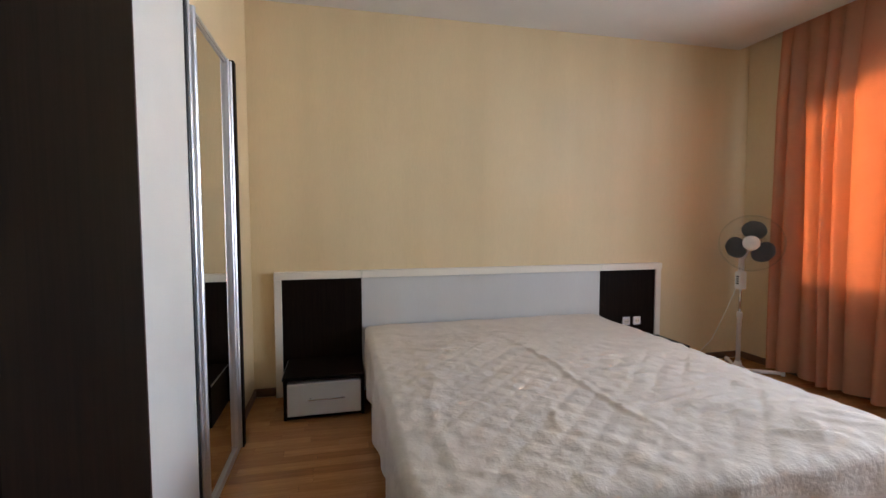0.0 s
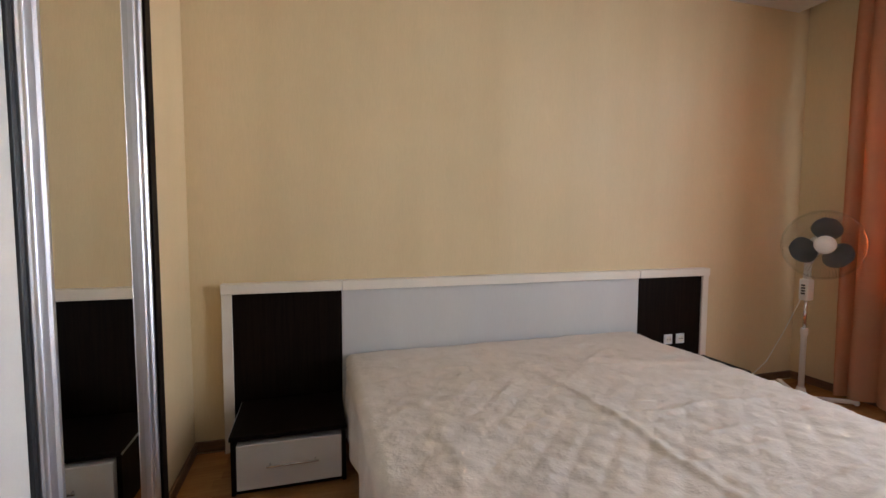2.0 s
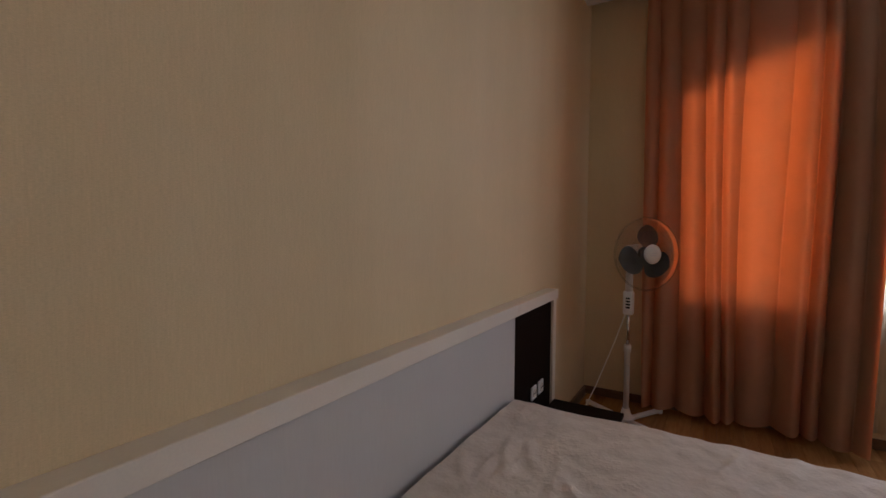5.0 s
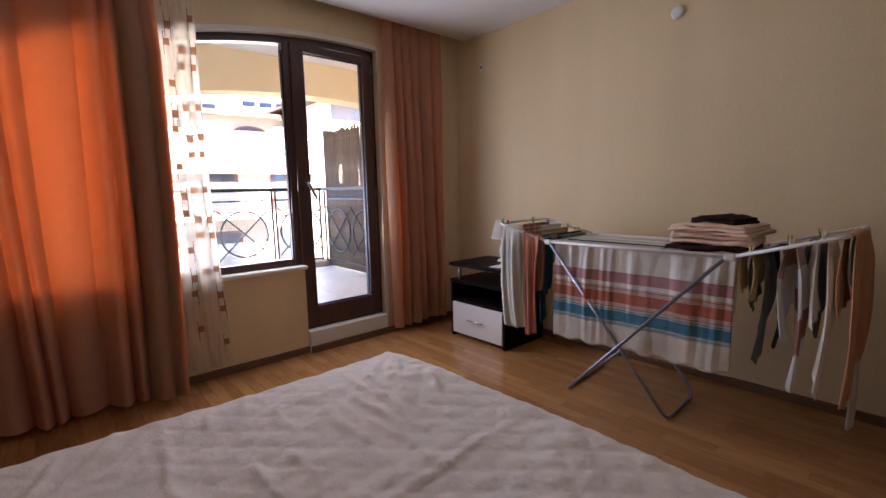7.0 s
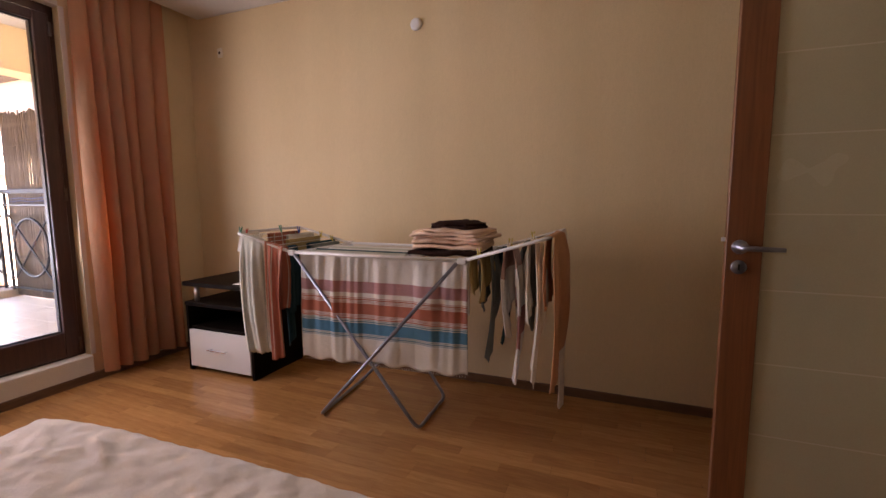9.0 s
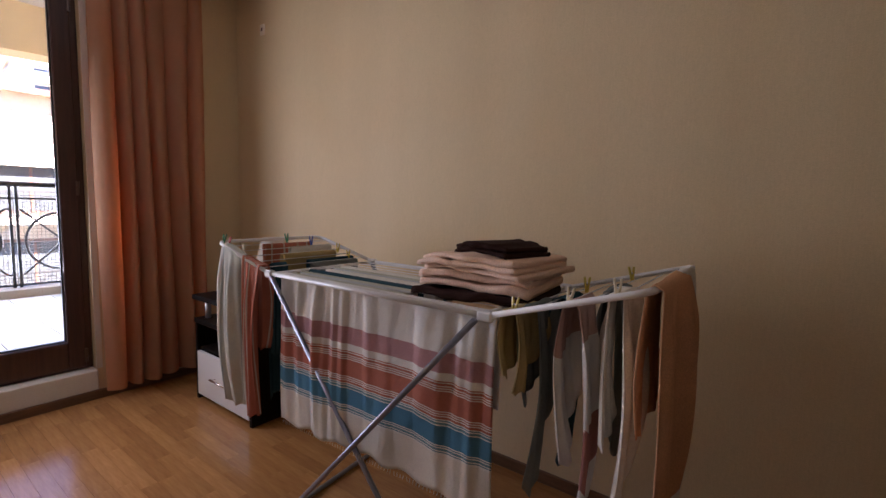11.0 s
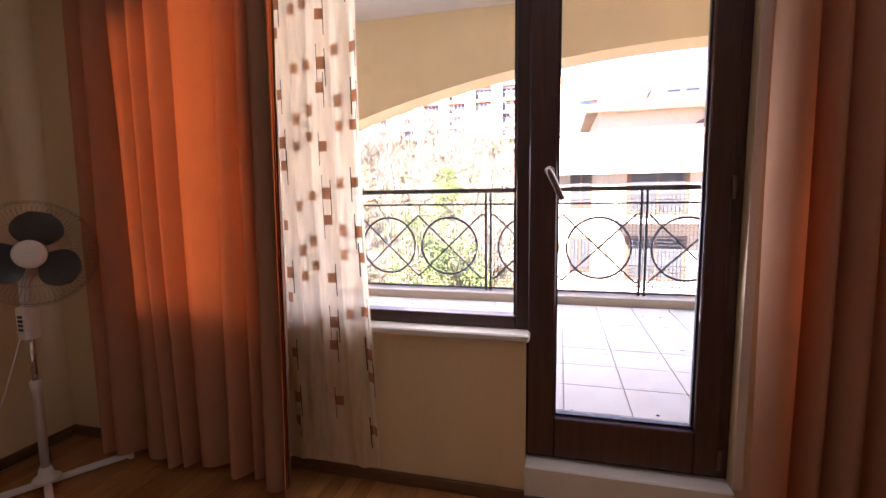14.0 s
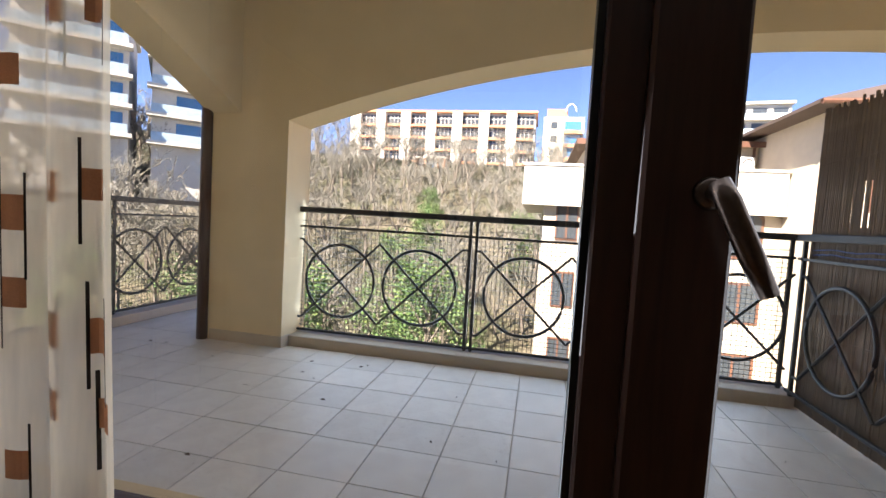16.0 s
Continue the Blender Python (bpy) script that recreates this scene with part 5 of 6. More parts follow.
xs = [6.0 - (6.0 - 3.52) * i / 24 for i in range(25)]
structure("balcony_arch_north", strip([(x, arch_n(x)) for x in xs], [(x, 3.03) for x in xs], "y", 4.2, 4.5), M_YELLOW, "yellow rendered beam arching over the balcony", "beam")
wf = bmesh.new()
box(X_OUT, X_OUT + 0.02, -2.2, Y_OPEN0, ZB, 3.03, bm=wf)
box(X_OUT, X_OUT + 0.02, Y_OPEN1, 5.75, ZB, 3.03, bm=wf)
structure("facade_render", wf, M_YELLOW, "yellow rendered outer face of the room wall", "wall")
pp = bmesh.new()
tube([(5.985, 4.50, ZB), (5.985, 4.50, 3.03)], 0.045, 16, pp)
tagged(part("downpipe", pp, M_BROWN, None, "", True), "brown round downpipe beside the pillar", "pipe")



def railing(name, m, length, label, sections, net=True):
    """A run of railing along local x from 0 to length; z from the slab; sections: (start, end) between posts."""
    t = thing(name, m, label, "railing", "balcony railings")
    part("top_rail", box(0, length, -0.028, 0.028, 1.283, 1.33, 0.006), M_IRON, t, "dark flat handrail")
    part("second_rail", box(0, length, -0.012, 0.012, 1.155, 1.175, 0.002), M_IRON, t)
    part("bottom_rail", box(0, length, -0.012, 0.012, 0.268, 0.288, 0.002), M_IRON, t)
    for a, c in sections:
        for x in (a + 0.025, c - 0.025):
            part("post", box(x - 0.012, x + 0.012, -0.012, 0.012, 0.25, 1.283, 0.002), M_IRON, t)
        mid, half = (a + c) / 2, 0.345
        for cx in (mid - half, mid + half):
            part("ring", tube([(cx + 0.305 * math.cos(2 * math.pi * k / 40), 0, 0.72 + 0.305 * math.sin(2 * math.pi * k / 40)) for k in range(40)], 0.0125, 8, None, True), M_IRON, t, "round iron ring", True)
            for s in (-1, 1):
                part("brace", tube([(cx - half, 0.006 * s, 0.72 - 0.335 * s), (cx + half, 0.006 * s, 0.72 + 0.335 * s)], 0.0105, 6), M_IRON, t, "crossed iron brace")
        for x, s in ((a + 0.037, -1), (c - 0.037, 1)):
            for zz in (0.385, 1.055):
                part("brace_end", tube([(x, 0, zz), (mid + s * 2 * half, 0, zz)], 0.0105, 6), M_IRON, t)
    if net:
        b = bmesh.new()
        n = int(length / 0.034)
        for i in range(n + 1):
            x = i * 0.034
            tube([(x, 0.034, 0.27), (x, 0.034, 1.16)], 0.0026, 3, b)
        for j in range(27):
            z = 0.275 + j * 0.034
            tube([(0, 0.034, z), (length, 0.034, z)], 0.0026, 3, b)
        tube([(length * i / 24, 0.036, 1.205 + 0.012 * math.cos(i * 1.05)) for i in range(25)], 0.003, 5, b)
        nn = part("wire_net", b, M_NET, t, "fine grey wire netting")
        tagged(nn, kind="stuff")
    return t


M_NET = plain("net_wire", (0.16, 0.17, 0.16), 0.5, 0.3, grain=100)
# local x runs towards -y for the east run
railing("railing", Matrix.Translation((XR, 3.86, 0)) @ Matrix.Rotation(radians(-90), 4, "Z"), 3.80, "dark iron railing with rings, braces and wire net", ((0.03, 1.575), (1.575, 3.085)))
rr = thing("railing_end", pose(XR, 0.775, 0), "dark iron railing section with a ring beside the screen", "railing", "balcony railings")
for y in (-0.025, -0.69):
    part("post", box(-0.012, 0.012, y - 0.012, y + 0.012, 0.25, 1.283, 0.002), M_IRON, rr)
part("ring", tube([(0, -0.385 + 0.305 * math.cos(2 * math.pi * k / 40), 0.72 + 0.305 * math.sin(2 * math.pi * k / 40)) for k in range(40)], 0.0125, 8, None, True), M_IRON, rr, "round iron ring", True)
for s in (-1, 1):
    part("brace", tube([(0.006 * s, -0.385 - 0.335, 0.72 - 0.335 * s), (0.006 * s, -0.385 + 0.335, 0.72 + 0.335 * s)], 0.0105, 6), M_IRON, rr)
railing("railing", Matrix.Translation((7.30, 5.52, 0)) @ Matrix.Rotation(radians(180), 4, "Z"), 3.75, "dark iron railing closing the side of the balcony", ((0.06, 1.24), (1.24, 2.72)))
railing("railing", Matrix.Translation((XR - 0.1, 0.085, 0)) @ Matrix.Rotation(radians(180), 4, "Z"), 2.6, "dark iron railing in front of the reed screen", ((0.03, 1.575),), False)

# reed screen: every cane a part of the screen
scr = thing("reed_screen", pose(3.56, 0.045, ZB), "grey brown reed privacy screen tied with blue cord", "screen")
M_REED = wood("dry_reed", (0.17, 0.12, 0.085), (0.36, 0.27, 0.20), 0.8, (6, 6, 1), 6.0)
rnd = random.Random(8)
cane_m = []
for k in range(6):
    b = bmesh.new()
    hgt = 1.90 + 0.012 * k
    tube([(0, 0, 0.01), (0.002 * (k - 3), 0.001, hgt * 0.33), (-0.002 * (k - 2), 0, hgt * 0.66), (0.003 * (k - 3), 0, hgt)], 0.0058 + 0.0004 * k, 5, b)
    cane_m.append(mesh_of(b, "cane", M_REED, True))
for i in range(222):
    if i in (178, 179, 183):
        continue
    o = new("cane", cane_m[rnd.randrange(6)])
    o.parent = scr
    o.location = (0.008 + i * 0.0115, rnd.uniform(-0.003, 0.003), 0)
for i in (178, 179, 183):
    for z0, z1 in ((0.0, 1.2), (1.45, 1.9)):
        part("cane", tube([(0.008 + i * 0.0115, 0, z0 + 0.01), (0.008 + i * 0.0115, 0, z1)], 0.006, 5), M_REED, scr)
M_CORD = plain("blue_cord", (0.06, 0.12, 0.30), 0.6, grain=80)
for z in (1.03, 1.06, 0.55, 1.6):
    part("tie_cord", tube([(i * 0.1, 0.009 + 0.001 * (i % 2), z + 0.006 * math.sin(i * 1.7)) for i in range(26)], 0.004 if z < 1.5 and z > 1 else 0.0015, 6), M_CORD if 1 < z < 1.5 else M_REED, scr, "blue plastic cord" if 1 < z < 1.5 else "")

# ---- balcony tiles ----
TX, TY = 0.328, 0.320
tile_m = mesh_of(box(-TX / 2 + 0.0025, TX / 2 - 0.0025, -TY / 2 + 0.0025, TY / 2 - 0.0025, -0.012, 0.0, 0.0012), "tile", M_TILE)
fl = tagged(new("balcony_floor"), "pale beige square balcony tiles", "floor", kind="structure")
fl.location = (0, 0, ZB)
x_a, y_a = 4.099, 0.253
for i in range(-2, 10):
    for j in range(-1, 17):
        x, y = x_a + TX * (i + 0.5), y_a + TY * (j + 0.5)
        if x < 3.5 or (x > 6.2 and y < 4.5) or (x > 6.0 and y < 0.0) or y > 5.45:
            continue
        o = new("tile", tile_m)
        o.parent = fl
        o.location = (x, y, 0.0005 * math.sin(i * 3 + j))
lf = bmesh.new()
rnd = random.Random(4)
for k in range(46):
    x, y = rnd.uniform(3.7, 6.0), rnd.uniform(0.3, 5.0)
    a, s = rnd.uniform(0, 6.28), rnd.uniform(0.008, 0.022)
    vs = [lf.verts.new((x + s * math.cos(a + q) * (1 if q in (0, 3.14) else 0.35), y + s * math.sin(a + q) * (1 if q in (0, 3.14) else 0.35), ZB + 0.002 + (0.006 if q == 1.57 else 0.0))) for q in (0, 1.57, 3.14, 4.71)]
    lf.faces.new(vs)
M_LEAFDRY = plain("dry_leaf", (0.10, 0.065, 0.04), 0.9)
lv = part("dry_leaves", lf, M_LEAFDRY)
tagged(lv, "small dry leaves scattered on the tiles", "leaves", kind="stuff")

# ---- laminate floor ----
SL, SW = 0.43, 0.0655
sub = structure("floor_base", box(XW, XE, YS, YN, -0.15, -0.009), M_SKIRT, "dark underlay in the floor joints", "floor")
flr = tagged(new("floor"), "reddish oak strip laminate floor", "floor", kind="structure")
stave_m = [mesh_of(box(-SL / 2 + 0.0004, SL / 2 - 0.0004, -SW / 2 + 0.0004, SW / 2 - 0.0004, -0.008, 0.0), "stave", M_FLOOR) for _ in range(1)]
rest = bmesh.new()
rnd = random.Random(21)
j, y = 0, YS + SW / 2
while y < YN:
    x = XW - rnd.uniform(0, SL)
    while x < XE:
        cx = x + SL / 2
        if 1.62 < cx < 3.02 and 0.5 < y < 2.1 or (-0.5 < cx < 0 and 2.9 < y < 3.6):
            o = new("stave", stave_m[0])
            o.parent = flr
            o.location = (cx, y, 0)
        else:
            box(max(x, XW) + 0.0004, min(x + SL, XE) - 0.0004, y - SW / 2 + 0.0004, y + SW / 2 - 0.0004, -0.008, 0, bm=rest) if min(x + SL, XE) - max(x, XW) > 0.01 else None
        x += SL
    y += SW
ro = part("staves", rest, M_FLOOR, flr)
tagged(ro, "reddish oak strip laminate", kind="stuff")

# ---- own building: unseen plain walls that close the room, extended to shade the balcony ----
M_RENDER = plain("pale_render", (0.70, 0.62, 0.48), 0.85, grain=40, spread=0.06)
ob_ = bmesh.new()
box(-9.0, 3.30, 4.30, 16.0, -9.2, 8.0, bm=ob_)
box(-9.0, 3.30, -12.0, -0.25, -9.2, 8.0, bm=ob_)
box(-9.0, -2.80, -0.25, 4.30, -9.2, 8.0, bm=ob_)
box(-2.80, 3.30, -0.25, 4.30, 3.3, 8.0, bm=ob_)
box(-2.80, 3.30, -0.25, 4.30, -9.2, -0.3, bm=ob_)
box(3.30, 6.36, -2.2, 5.75, -9.2, -0.2, bm=ob_)
box(3.30, 6.36, -2.2, 5.75, 3.3, 3.6, bm=ob_)
structure("sun_block_building", ob_, M_RENDER, "unseen pale rendered body of the apartment block, added to keep sun off the balcony", "building")

# ---- ground and hill ----


def ground_z(x, y):
    r = math.hypot(x - 3, y)
    a = math.atan2(y, x - 3)
    if x < 3:
        return -9.2
    s = min(1.0, max(0.0, (r - 24) / 80))
    z = -9.2 + 23.5 * (s * s * (3 - 2 * s) * 0.5 + s * 0.5)
    z += max(0, min(1, (r - 104) / 120)) * 9
    side = max(0.0, min(1.0, (a + 0.75) / 0.5))
    z = -9.2 + (z + 9.2) * (0.55 + 0.45 * side)
    return z + 0.5 * noise.noise(Vector((x * 0.06, y * 0.06, 2))) * min(1, r / 30)


M_GROUND, nt_, b_ = material("dry_grass_slope")
n1_ = node(nt_, "TexNoise", Scale=0.25, Detail=6.0, Roughness=0.7)
n2_ = node(nt_, "TexNoise", Scale=3.0, Detail=5.0, Roughness=0.7)
nt_.links.new(coords(nt_), n1_.inputs["Vector"])
nt_.links.new(coords(nt_), n2_.inputs["Vector"])
c_ = ramp(nt_, n1_.outputs[0], [(0.3, (0.06, 0.075, 0.03)), (0.5, (0.13, 0.11, 0.07)), (0.7, (0.18, 0.15, 0.11))])
c_ = mixed(nt_, c_, ramp(nt_, n2_.outputs[0], [(0.3, (0.6, 0.6, 0.6)), (0.7, (1, 1, 1))]), 1.0, "MULTIPLY")
nt_.links.new(c_, b_.inputs["Base Color"])
b_.inputs["Roughness"].default_value = 0.95
gr = bmesh.new()
radii = [0, 6, 12, 18, 24, 30, 36, 42, 50, 58, 66, 75, 85, 95, 105, 120, 150, 200, 300, 600, 1500, 4000]
grid = []
for r in radii[1:]:
    grid.append([gr.verts.new((3 + r * math.cos(2 * math.pi * k / 72), r * math.sin(2 * math.pi * k / 72), ground_z(3 + r * math.cos(2 * math.pi * k / 72), r * math.sin(2 * math.pi * k / 72)))) for k in range(72)])
c0 = gr.verts.new((3, 0, -9.2))
for k in range(72):
    gr.faces.new((c0, grid[0][k], grid[0][(k + 1) % 72]))
for a, c in zip(grid, grid[1:]):
    for k in range(72):
        gr.faces.new((a[k], c[k], c[(k + 1) % 72], a[(k + 1) % 72]))
structure("ground", gr, M_GROUND, "dry grassy slope rising to a hill", "ground")

# ---- far buildings ----
M_WHITEWALL = plain("white_facade", (0.56, 0.53, 0.48), 0.85, grain=8, spread=0.04)
M_CREAMWALL = plain("cream_facade", (0.52, 0.46, 0.37), 0.85, grain=8, spread=0.05)
M_ORANGEWALL = plain("terracotta_band", (0.50, 0.24, 0.13), 0.85, grain=8, spread=0.06)
M_WINDARK = plain("dark_window_glass", (0.05, 0.06, 0.07), 0.12, grain=3, spread=0.2, relief=0)
M_WINBLUE = plain("blue_window_glass", (0.05, 0.16, 0.32), 0.1, grain=3, spread=0.2, relief=0)
M_ROOF = plain("brown_roof_tiles", (0.075, 0.052, 0.044), 0.8, grain=12, spread=0.2)
M_ROOFG = plain("grey_roof", (0.30, 0.27, 0.25), 0.8, grain=6, spread=0.1)
M_YELLOWP = plain("yellow_paint", (0.70, 0.55, 0.05), 0.7, grain=8)
M_SHUTTER = wood("brown_joinery", (0.10, 0.045, 0.03), (0.17, 0.08, 0.05), 0.5, (3, 3, 1), 3.0)


def window(parent, x, y0, y1, z0, z1, arched=False, glass=M_WINDARK, frame_mat=M_SHUTTER, face=-1):
    """A framed window set in a wall that faces -x at x."""
    out = [(y0, z0), (y1, z0)]
    if arched:
        r, cy = (y1 - y0) / 2, (y0 + y1) / 2
        h = z1 - 0.45 * r
        out += [(cy + r * math.cos(math.pi * k / 10), h + 0.45 * r * math.sin(math.pi * k / 10)) for k in range(11)]
    else:
        out += [(y1, z1), (y0, z1)]
    cy, cz = (y0 + y1) / 2, (z0 + z1) / 2
    w = part("window", extruded(out, "x", x - 0.05, x + 0.02), frame_mat, parent)
    inner = [(cy + (p - cy) * 0.86, cz + (q - cz) * 0.88) for p, q in out]
    part("pane", extruded(inner, "x", x - 0.062, x - 0.04), glass, w)
    part("mullion", box(x - 0.075, x - 0.05, cy - 0.04, cy + 0.04, z0 + 0.05, z1 - 0.08), frame_mat, w)
    return w


def gable(y0, y1, x0, x1, z0, rise, over=0.6):
    """A hipped roof slab."""
    b = bmesh.new()
    lo = [(x0 - over, y0 - over, z0), (x1 + over, y0 - over, z0), (x1 + over, y1 + over, z0), (x0 - over, y1 + over, z0)]
    m = min(x1 - x0, y1 - y0) / 2
    hi = [(x0 + m, y0 + m, z0 + rise), (x1 - m, y0 + m, z0 + rise), (x1 - m, y1 - m, z0 + rise), (x0 + m, y1 - m, z0 + rise)]
    vl = [b.verts.new(p) for p in lo]
    vm = [b.verts.new((p[0], p[1], p[2] + 0.12)) for p in lo]
    vh = [b.verts.new(p) for p in hi]
    b.faces.new(vl[::-1])
    for k in range(4):
        b.faces.new((vl[k], vl[(k + 1) % 4], vm[(k + 1) % 4], vm[k]))
        b.faces.new((vm[k], vm[(k + 1) % 4], vh[(k + 1) % 4], vh[k]))
    b.faces.new(vh)
    bmesh.ops.remove_doubles(b, verts=b.verts[:], dist=0.001)
    return b


def villa():
    t = thing("apartment_house", pose(0, 0, 0), "cream apartment house with terraces, arched windows and tiled roof", "building")
    part("wall", box(22.0, 33, -16.0, 1.6, -9.4, 2.4), M_CREAMWALL, t)
    par = bmesh.new()
    box(21.6, 22.0, -7.1, 2.5, 2.36, 3.84, bm=par)
    box(21.55, 22.05, -7.15, 2.55, 3.80, 3.90, bm=par)
    box(22.0, 33.0, 2.1, 2.5, 2.36, 3.84, bm=par)
    part("terrace_parapet", par, M_WHITEWALL, t, "white rendered terrace parapet")
    part("terrace_slab", box(21.6, 33, -16, 2.5, 2.2, 2.38), M_WHITEWALL, t)
    up = part("upper_wall", box(24.5, 33, -7.4, -0.2, 2.4, 5.25), M_CREAMWALL, t)
    rf = part("roof", gable(-7.4, -0.2, 24.5, 33, 5.25, 0.55, 0.55), M_ROOF, t, "brown tiled hipped roof")
    part("eaves_board", box(23.87, 23.945, -7.95, 0.35, 5.12, 5.36), M_SHUTTER, rf)
    wing_ = part("wing_wall", box(19.5, 33, -16.0, -7.2, -9.4, 5.6), M_CREAMWALL, t, "cream rendered side wing")
    rf2 = part("roof", gable(-16, -7.2, 19.5, 33, 5.6, 2.2, 0.8), M_ROOF, t, "brown tiled hipped roof")
    part("gutter", tube([(18.7, -16.8, 5.62), (18.7, -6.4, 5.62)], 0.09, 8), M_SHUTTER, rf2)
    window(t, 24.5, -6.0, -4.3, 3.0, 4.75, True)
    for z in (2.4, -0.4, -3.2):
        window(t, 22.0, -3.6, -1.2, z - 1.9, z - 0.02)
        if z > 2:
            window(t, 22.0, -6.6, -5.1, z - 1.9, z, True)
        else:
            window(t, 22.0, -6.7, -5.2, z - 1.6, z)
        window(t, 22.0, 0.2, 1.1, z - 1.6, z - 0.1)
    for z in (3.9, 1.0, -2.0):
        window(t, 19.5, -9.6, -8.4, z - 1.5, z)
        window(t, 19.5, -13.0, -11.4, z - 1.5, z)
    for z in (0.35, -2.5, -5.4):
        s = part("balcony", box(20.9, 22.0, -4.4, -0.8, z - 0.18, z), M_WHITEWALL, t, "small balcony with iron railing")
        rl = bmesh.new()
        box(20.92, 20.97, -4.38, -0.82, z + 0.92, z + 0.98, bm=rl)
        box(20.93, 20.96, -4.38, -0.82, z + 0.08, z + 0.12, bm=rl)
        for k in range(25):
            y = -4.36 + k * 0.1475
            tube([(20.945, y, z), (20.945, y, z + 0.95)], 0.014, 5, rl)
        for k in range(5):
            y = -4.0 + k * 0.7
            tube([(20.945, y + 0.28 * math.cos(2 * math.pi * q / 16), z + 0.52 + 0.28 * math.sin(2 * math.pi * q / 16)) for q in range(16)], 0.018, 5, rl, True)
        part("balcony_railing", rl, M_IRON, s)
    ac = part("air_conditioner", box(24.1, 24.5, -6.95, -6.3, 4.15, 4.75, 0.03), M_PLASTIC, up, "white air conditioner unit")
    part("fan_grille", tube([(24.08, -6.68 + 0.2 * math.cos(2 * math.pi * q / 20), 4.45 + 0.2 * math.sin(2 * math.pi * q / 20)) for q in range(20)], 0.02, 5, None, True), M_BLACK, ac)
    part("downpipe", tube([(24.4, -7.0, 5.2), (24.4, -7.0, 2.4)], 0.06, 8), M_SHUTTER, up)
    return t


villa()


def hotel():
    t = thing("hotel_block", pose(110, 6, 0), "long white hotel block on the hill with terracotta bands", "building")
    part("wall", box(0.6, 14, -2, 44, 6, 27.4), M_WHITEWALL, t)
    part("roof", box(-0.6, 14.4, -2.4, 44.4, 27.4, 27.9), M_ORANGEWALL, t, "flat roof with a terracotta edge")
    for i in range(7):
        y = -1.6 + i * 6.4
        part("pier", box(-0.8, 0.7, y + 3.9, y + 6.3, 6, 27.4), M_WHITEWALL, t, "projecting white pier")
        for j in range(6):
            z = 24.6 - j * 2.9
            w = part("window", box(0.35, 0.62, y + 0.05, y + 3.85, z, z + 2.2), M_WINDARK, t)
            for q in (1.0, 1.95, 2.9):
                part("mullion", box(0.25, 0.36, y + q - 0.06, y + q + 0.06, z, z + 2.2), M_WHITEWALL, w)
            part("mullion", box(0.25, 0.36, y + 0.05, y + 3.85, z + 1.4, z + 1.52), M_WHITEWALL, w)
            part("balcony", box(-0.7, 0.6, y + 0.0, y + 3.9, z - 0.62, z - 0.05), M_ORANGEWALL, t, "terracotta balcony front")
    for k in range(14):
        part("aerial", tube([(3, 1 + k * 3.0, 27.9), (3.6, 2.6 + k * 3.0, 29.0)], 0.08, 4), M_IRON, t)
    tw = thing("hotel_tower", pose(108, -1.5, 0), "cream stair tower beside the hotel with terracotta balconies", "building")
    part("wall", box(0, 9, -5.2, 3.6, 4, 26.2), M_CREAMWALL, tw)
    part("roof_cabin", box(1, 6, -1.5, 3.0, 26.2, 28.2), M_ORANGEWALL, tw)
    part("dish", tube([(0.5, -2.2 + 1.1 * math.cos(math.pi * q / 14), 27.6 + 1.6 * math.sin(math.pi * q / 14)) for q in range(15)], 0.12, 5), M_PLASTIC, tw)
    for j in range(6):
        z = 23.3 - j * 3.0
        part("window", box(-0.06, 0.02, -4.6, -1.0, z, z + 2.0), M_WINBLUE, tw)
        part("balcony", box(-0.9, 0.0, -4.8, -0.8, z - 0.9, z - 0.1), M_ORANGEWALL, tw)
        part("window", box(-0.06, 0.02, 0.6, 2.0, z + 0.3, z + 1.8), M_WINDARK, tw)
    kk = thing("garden_pavilion", pose(96, 24.5, ground_z(96, 24.5)), "small white pavilion with a blue door and yellow terrace wall", "building")
    h = 12.2 - kk.location.z
    part("wall", box(0, 5, -2.4, 3.2, -1, h + 2.2), M_WHITEWALL, kk)
    part("door", box(-0.08, 0.02, -0.4, 1.1, h - 1.3, h + 1.4), M_WINBLUE, kk)
    part("roof", box(-0.8, 5.5, -3.0, 3.8, h + 2.2, h + 2.6), M_WHITEWALL, kk)
    for y in (-2.6, -1.2, 1.6, 3.3):
        part("column", box(-0.7, -0.35, y - 0.2, y + 0.2, h - 1.6, h + 2.2), M_ORANGEWALL, kk)
    part("terrace_wall", box(-3, -2.6, -4.5, 5.0, h - 3.6, h - 1.9), M_YELLOWP, kk, "bright yellow terrace wall")


hotel()


def slab_block(name, m, w, d, floors, label, fh=3.0, glass=M_WINBLUE, z0=-12):
    """Terraced white flats: local -x faces the viewer, w along y."""
    t = thing(name, m, label, "building")
    part("wall", box(0, d, 0, w, z0, floors * fh), M_WHITEWALL, t)
    part("roof", box(-0.9, d, -0.4, w + 0.4, floors * fh, floors * fh + 0.5), M_WHITEWALL, t)
    for j in range(floors):
        z = j * fh
        part("balcony", box(-1.5, 0, -0.4, w + 0.4, z - 0.25, z + 0.15), M_WHITEWALL, t, "white balcony slab")
        part("balustrade", box(-1.45, -1.40, 0, w, z + 0.15, z + 1.05), M_BALGLASS, t, "pale glass balustrade")
        y = 0.5
        while y < w - 2.4:
            part("window", box(-0.05, 0.03, y, y + 2.6, z + 0.2, z + 2.4), glass, t)
            y += 3.7
    return t


